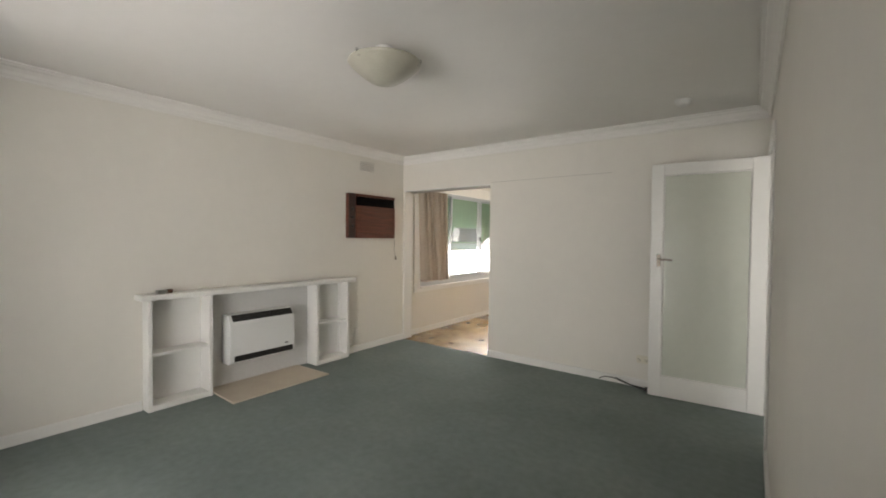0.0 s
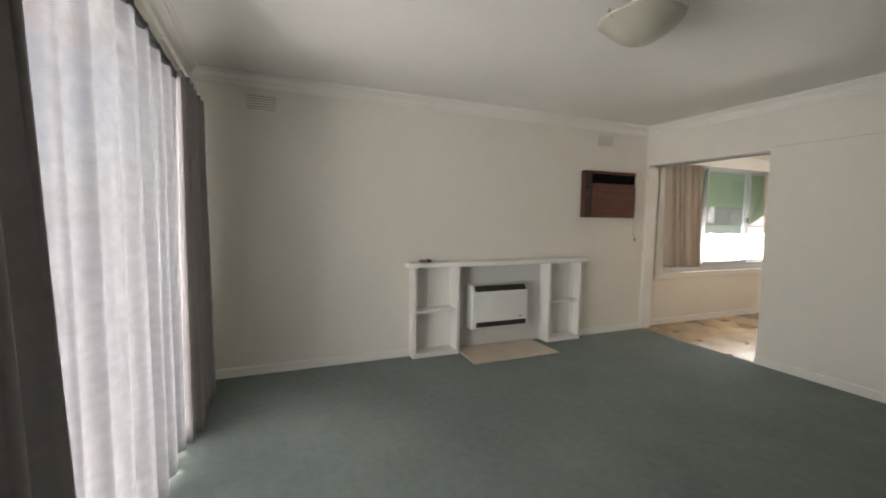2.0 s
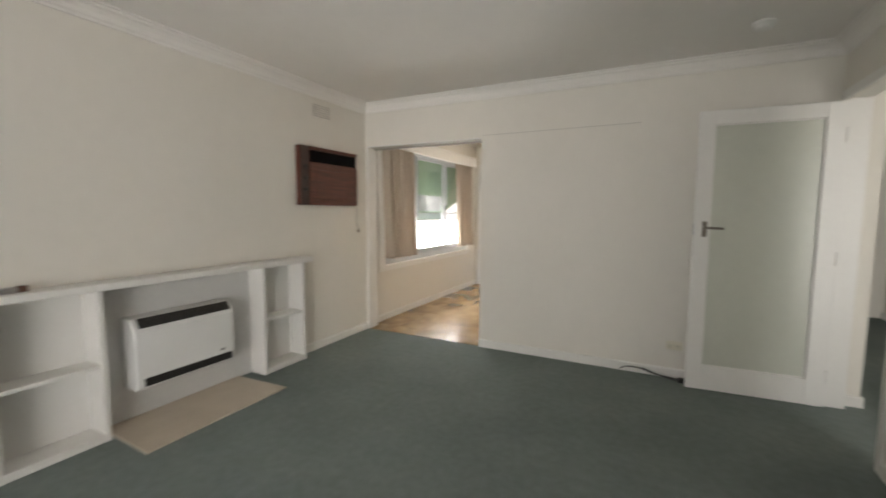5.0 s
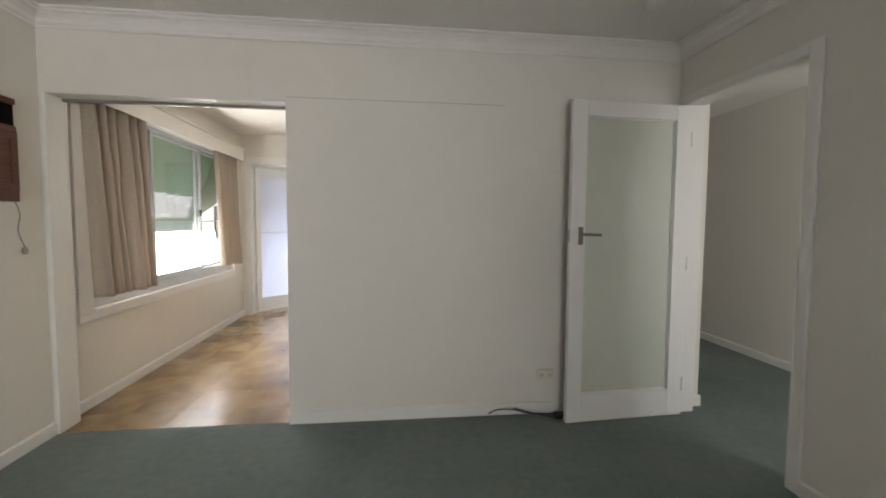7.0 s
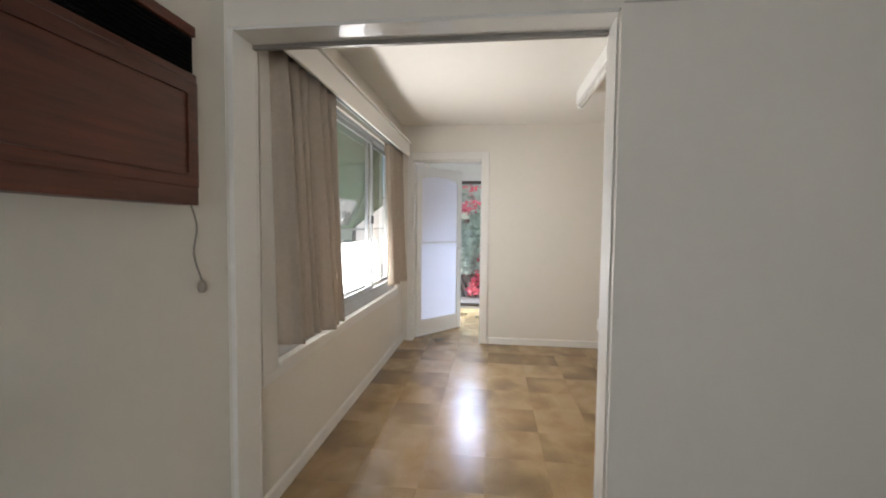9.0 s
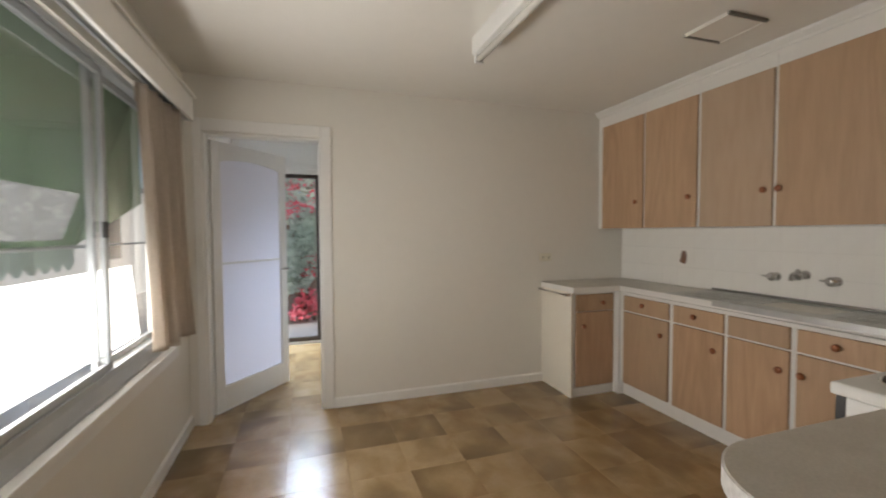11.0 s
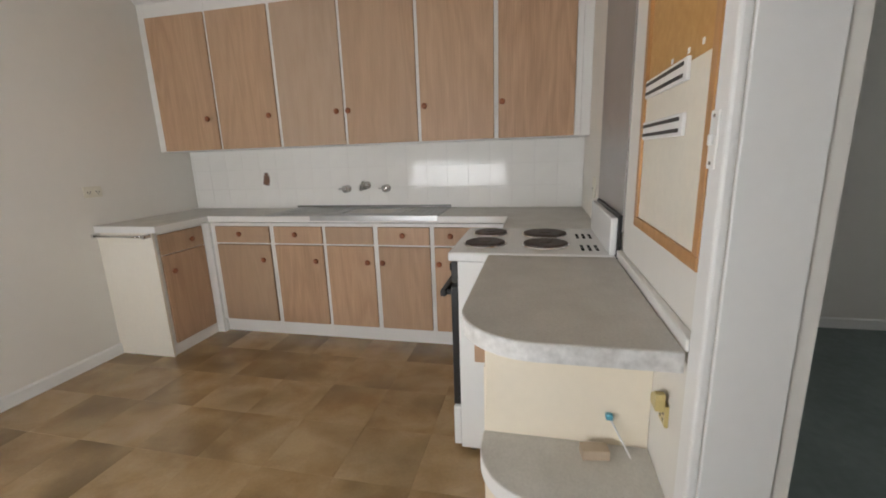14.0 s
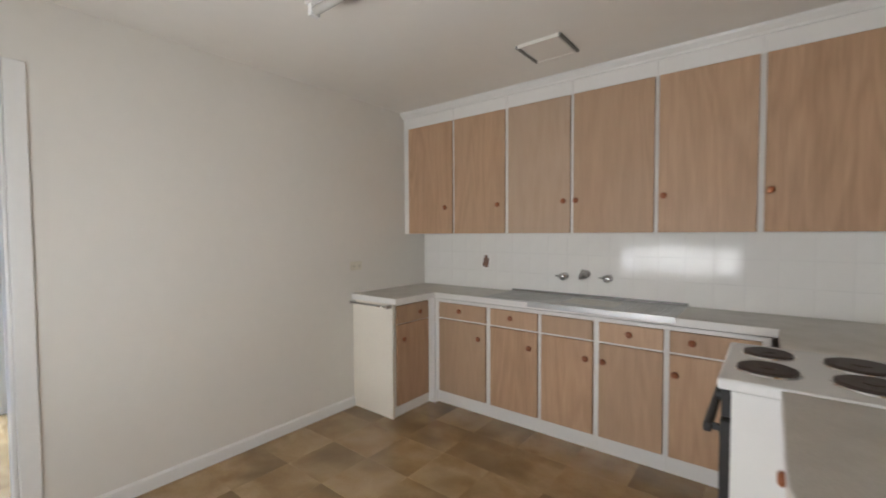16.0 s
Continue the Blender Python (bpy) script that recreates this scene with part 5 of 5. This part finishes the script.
def laundry_door():
    t = thing("door_2", (-3.548, 8.032, 0), "white laundry door with tall obscure panels, ajar", "door", rz=51.5)
    t["kind"] = "structure"
    w, h, d = 0.765, 2.03, 0.036
    part("hinge_stile", boxes([(0, -d, 0.01, 0.075, 0, h)], 0.003), GLOSS, t)
    part("lock_stile", boxes([(w - 0.075, -d, 0.01, w, 0, h)], 0.003), GLOSS, t)
    part("bottom_rail", boxes([(0.075, -d + 0.0005, 0.011, w - 0.075, -0.0005, 0.20)], 0.003), GLOSS, t)
    top = bmesh.new()
    pts = [(0.075, 1.88)] + [(0.075 + (w - 0.15) * k / 14, 1.89 + 0.03 * math.sin(math.pi * k / 14)) for k in range(1, 14)] + [(w - 0.075, 1.88), (w - 0.075, h - 0.001), (0.075, h - 0.001)]
    f = top.faces.new([top.verts.new((x, -d + 0.0005, z)) for x, z in pts])
    g = bmesh.ops.extrude_face_region(top, geom=[f])
    bmesh.ops.translate(top, verts=[v for v in g["geom"] if isinstance(v, bmesh.types.BMVert)], vec=(0, d - 0.001, 0))
    bmesh.ops.recalc_face_normals(top, faces=top.faces)
    part("top_rail", top, GLOSS, t, "arched white top rail")
    part("glass_pane", boxes([(0.07, -0.022, 0.195, w - 0.07, -0.016, 1.12)]), MILK, t, "milky glass")
    part("glass_pane", boxes([(0.07, -0.022, 1.132, w - 0.07, -0.016, 1.95)]), MILK, t, "milky glass")
    part("mid_bar", boxes([(0.075, -0.03, 1.118, w - 0.075, -0.008, 1.134)], 0.002), GLOSS, t)
    part("handle", rods([((w - 0.04, -d, 1.04), (w - 0.04, -d - 0.045, 1.04), 0.010), ((w - 0.04, -d - 0.042, 1.04), (w - 0.13, -d - 0.045, 1.04), 0.008)]), CHROME, t, "chrome lever handle")


MILK = cloth("milky_glass", (0.88, 0.88, 0.93), (0.85, 0.85, 0.91), 0.6)
laundry_door()

bd = thing("door_3", (-3.16, 9.97, 0.03), "bronze framed glazed back door to the garden", "door", kind="structure")
part("door_frame", boxes([(-0.46, -0.03, 0, 0.46, 0.03, 0.05), (-0.46, -0.03, 1.985, 0.46, 0.03, 2.03), (-0.46, -0.03, 0.05, -0.40, 0.03, 1.985), (0.40, -0.03, 0.05, 0.46, 0.03, 1.985)], 0.003), DARKFRAME, bd)
g = part("pane", boxes([(-0.40, -0.003, 0.05, 0.40, 0.003, 1.985)]), CLEAR, bd)
g.visible_shadow = False
part("handle", boxes([(0.405, -0.055, 0.92, 0.425, -0.03, 1.06)], 0.003), BLACK, bd)
structure("trim_back_door", boxes([(-3.665, 9.912, 2.12, -2.62, 9.93, 2.17), (-2.70, 9.912, 0, -2.64, 9.93, 2.12)], 0.003), GLOSS, "white architrave over the back door", "door trim")

# ---- outside ----
structure("ground", boxes([(-60, -60, -0.45, 60, 60, -0.25)]), CONCRETE, "pale concrete path and yard round the house", "ground")


def awning():
    t = thing("window_awning", (KW - 0.14, 6.15, 1.15), "green canvas drop awning with scalloped pale valance", "awning")
    xo = -0.335
    top, bot = 1.06, 0.13
    y0, y1 = -1.5, 1.36

    def at(u, z):
        return (xo * (top - z) / (top - bot), u, z)
    holes = ((0.28, 1.22, 0.17, 0.42),)
    bm = bmesh.new()
    ys = sorted({y0, y1, 0.28, 1.22})
    zs = sorted({bot, top, 0.17, 0.42})
    for i in range(len(ys) - 1):
        for k in range(len(zs) - 1):
            if any(h[0] <= (ys[i] + ys[i + 1]) / 2 <= h[1] and h[2] <= (zs[k] + zs[k + 1]) / 2 <= h[3] for h in holes):
                continue
            bm.faces.new([bm.verts.new(at(u, z)) for u, z in ((ys[i], zs[k]), (ys[i + 1], zs[k]), (ys[i + 1], zs[k + 1]), (ys[i], zs[k + 1]))])
    for u in (y0, y1):
        bm.faces.new([bm.verts.new(p) for p in (at(u, bot), at(u, top), (0.0, u, bot + 0.25))])
    bmesh.ops.remove_doubles(bm, verts=bm.verts, dist=1e-4)
    c = part("canvas", bm, CANVAS, t, "faded green canvas")
    c.modifiers.new("thickness", "SOLIDIFY").thickness = 0.003
    bm = bmesh.new()
    n = 26
    pts = []
    for k in range(n * 6 + 1):
        u = y0 + (y1 - y0) * k / (n * 6)
        pts.append((u, 0.045 - 0.045 * abs(math.sin(math.pi * k / 6))))
    up = [bm.verts.new((xo, u, bot)) for u, z in pts]
    dn = [bm.verts.new((xo, u, z)) for u, z in pts]
    for k in range(len(pts) - 1):
        bm.faces.new((up[k], up[k + 1], dn[k + 1], dn[k]))
    v = part("valance", bm, VALANCE, t, "pale scalloped canvas valance")
    v.modifiers.new("thickness", "SOLIDIFY").thickness = 0.003
    bm = bmesh.new()
    bm.faces.new([bm.verts.new(at(u, z)) for u, z in ((0.28, 0.17), (1.22, 0.17), (1.22, 0.42), (0.28, 0.42))])
    part("mesh_window", bm, cloth("grey_mesh", (0.30, 0.33, 0.31), (0.26, 0.29, 0.27), 0.4, clear=0.40), t, "see-through grey mesh panel")
    part("bar", rods([((xo, y0 - 0.05, bot), (xo, y1 + 0.45, bot), 0.011)]), ALU, t)
    part("clip", boxes([(-0.012, y0 - 0.02, top - 0.02, 0.018, y1 + 0.02, top + 0.02)], 0.003), ALU, t)
    for u in (y0, y1 + 0.3):
        part("arm", rods([((0.015, u, bot + 0.02), (xo, u, bot), 0.007)]), ALU, t)


awning()


def neighbour():
    t = thing("neighbour_house", (-7.2, 9.5, -0.25), "neighbouring house of white render and yellow brick, sunlit", "house")
    part("wall", boxes([(-3.0, -1.2, 0, 0.0, 12.0, 2.55)]), RENDERED, t, "white rendered wall")
    part("brick_wall", boxes([(-3.0, -5.0, 0, -0.02, -1.2, 2.55)]), YBRICK, t, "yellow brick wall")
    part("eaves", boxes([(-3.2, -5.2, 2.55, 0.10, 12.2, 2.70)], 0.01), RENDERED, t, "white gutter and eaves")
    bm = bmesh.new()
    vs = [bm.verts.new(p) for p in ((0.14, -5.4, 2.70), (0.14, 12.4, 2.70), (-3.2, 12.4, 4.1), (-3.2, -5.4, 4.1), (-3.4, -5.4, 2.70), (-3.4, 12.4, 2.70))]
    for f in ((0, 1, 2, 3), (3, 2, 5, 4), (0, 3, 4), (1, 5, 2), (0, 4, 5, 1)):
        bm.faces.new([vs[i] for i in f])
    bmesh.ops.recalc_face_normals(bm, faces=bm.faces)
    part("roof", bm, ROOF, t, "grey tiled roof")
    for y in (1.6, 6.0):
        wn_ = part("window", boxes([(0.0, y, 0.95, 0.03, y + 1.3, 2.1)], 0.004), GLOSS, t)
        part("window_pane", boxes([(0.03, y + 0.07, 1.02, 0.034, y + 1.23, 2.03)]), mat("dark_pane", (0.05, 0.06, 0.07), rough=0.1), wn_)


neighbour()


def paling_fence(name, p, n, step, h, label):
    t = thing(name, p, label, "fence")
    pal = mesh_of("paling", boxes([(-0.05, -0.008, 0, 0.05, 0.008, h)], 0.002), FENCE)
    for k in range(n):
        ob = new("paling", pal)
        ob.parent = t
        ob.location = (k * step, 0.0, random.uniform(-0.02, 0.02))
    part("rail", boxes([(-0.05, 0.009, 0.35, n * step, 0.05, 0.43), (-0.05, 0.009, h - 0.35, n * step, 0.05, h - 0.27)]), FENCE, t)


paling_fence("paling_fence", (-5.2, 13.2, -0.25), 55, 0.104, 1.75, "weathered brown timber paling fence behind the flowers")
paling_fence("paling_fence", (-7.0, -4.2, -0.25), 80, 0.104, 1.6, "weathered timber paling fence beyond the front window")


def bougainvillea():
    rnd = random.Random(8)
    t = thing("bougainvillea", (-3.0, 12.5, -0.25), "climbing bougainvillea with grey-green leaves and red bracts", "shrub")
    bm = bmesh.new()
    for k in range(7):
        x = -0.9 + 0.3 * k
        p = Vector((x * 0.4, 0.1, 0))
        for j in range(6):
            q = p + Vector((rnd.uniform(-0.18, 0.18) + x * 0.12, rnd.uniform(-0.08, 0.08), 0.45))
            rod(bm, p, q, 0.022 - 0.003 * j, 0.019 - 0.003 * j, seg=7)
            p = q
    part("stems", bm, BARK, t, "brown woody stems")

    def clump(count, size, heavy, low):
        verts, faces = [], []
        for _ in range(count):
            u = rnd.random()
            z = low + (2.9 - low) * rnd.random()
            x = rnd.uniform(-1.7, 1.9)
            y = -0.32 + 0.5 * rnd.random() + 0.18 * math.sin(3.3 * x + 1.7 * z)
            if heavy and noise.noise(Vector((x * 2.1, z * 2.1, 3.0))) < (-0.06 if z > 1.75 or z < 0.62 else 0.2):
                continue
            if not heavy and noise.noise(Vector((x * 1.6, z * 1.6, 9.0))) < -0.38:
                continue
            m = Matrix.Translation((x, y, z)) @ Euler((rnd.uniform(0, 6.3), rnd.uniform(0, 6.3), rnd.uniform(0, 6.3))).to_matrix().to_4x4()
            s = size * rnd.uniform(0.6, 1.3)
            i = len(verts)
            verts += [m @ Vector(v) for v in ((0, -s, 0), (s * 0.55, 0, s * 0.12), (0, s, 0), (-s * 0.55, 0, s * 0.12))]
            faces += [(i, i + 1, i + 2), (i, i + 2, i + 3)]
        return verts, faces
    for nm, mt, data, lab in (("leaves", LEAF, clump(19000, 0.058, False, 0.55), "grey-green leaves"), ("bracts", PETAL, clump(14000, 0.05, True, 0.1), "red flower bracts")):
        me = bpy.data.meshes.new(nm)
        me.from_pydata([tuple(v) for v in data[0]], [], data[1])
        me.materials.append(mt)
        ob = new(nm, me)
        ob.parent = t
        tagged(ob, lab, kind="stuff")


bougainvillea()

# ---- pieces: floor tiles and wall tiles ----
sub = structure("floor_kitchen", boxes([(KW - 0.12, N + 0.009, -0.12, KE + 0.1, KN + 0.131, -0.004)]), SUBFLOOR, "brown stone-look vinyl tile floor of the kitchen", "floor")
sub2 = structure("floor_laundry", boxes([(KW - 0.12, KN + 0.132, -0.12, -1.9, 9.93, -0.004)]), SUBFLOOR, "brown stone-look vinyl tile floor of the laundry", "floor")
G = 0.335


def tile_mesh(w, d):
    return mesh_of("vinyl_tile", boxes([(-w / 2, -d / 2, -0.0035, w / 2, d / 2, 0.0)], 0.0006), VINYL)


cache = {}
for owner, ax0, ax1, ay0, ay1 in ((sub, KW, KE, N + 0.011, KN + 0.13), (sub2, KW, -1.9, KN + 0.133, 9.928)):
    i0, i1 = math.floor((ax0 + 1.667) / G), math.ceil((ax1 + 1.667) / G)
    j0, j1 = math.floor((ay0 - 6.2) / G), math.ceil((ay1 - 6.2) / G)
    for i in range(i0, i1):
        for j in range(j0, j1):
            x0, x1 = max(ax0, -1.667 + i * G), min(ax1, -1.667 + (i + 1) * G)
            y0, y1 = max(ay0, 6.2 + j * G), min(ay1, 6.2 + (j + 1) * G)
            if x1 - x0 < 0.01 or y1 - y0 < 0.01:
                continue
            key = (round(x1 - x0, 3), round(y1 - y0, 3))
            if key not in cache:
                cache[key] = tile_mesh(key[0] - 0.0006, key[1] - 0.0006)
            ob = new("vinyl_tile", cache[key])
            ob.parent = owner
            ob.location = ((x0 + x1) / 2, (y0 + y1) / 2, 0.0)

splash = structure("trim_splashback", boxes([(KE - 0.0085, KS + 0.001, 0.907, KE - 0.0002, KN - 0.001, 1.374)]), GROUT, "white glazed tile splashback over the sink", "splashback")
T = 0.155
tm = {}
for j in range(3):
    z0, z1 = 0.907 + T * j, min(0.907 + T * (j + 1), 1.373)
    k = 0
    y = KS + 0.002
    while y < KN - 0.01:
        y1 = min(5.237 + T * math.floor((y - 5.237) / T + 1.0001), KN - 0.001)
        key = (round(y1 - y, 3), round(z1 - z0, 3))
        if key not in tm:
            tm[key] = mesh_of("wall_tile", boxes([(-0.006, -key[0] / 2 + 0.0008, -key[1] / 2 + 0.0008, 0, key[0] / 2 - 0.0008, key[1] / 2 - 0.0008)], 0.0012), TILE)
        ob = new("wall_tile", tm[key])
        ob.parent = splash
        ob.location = (KE - 0.004, (y + y1) / 2, (z0 + z1) / 2)
        ob.rotation_euler = (0, random.uniform(-0.004, 0.004), random.uniform(-0.004, 0.004))
        y = y1
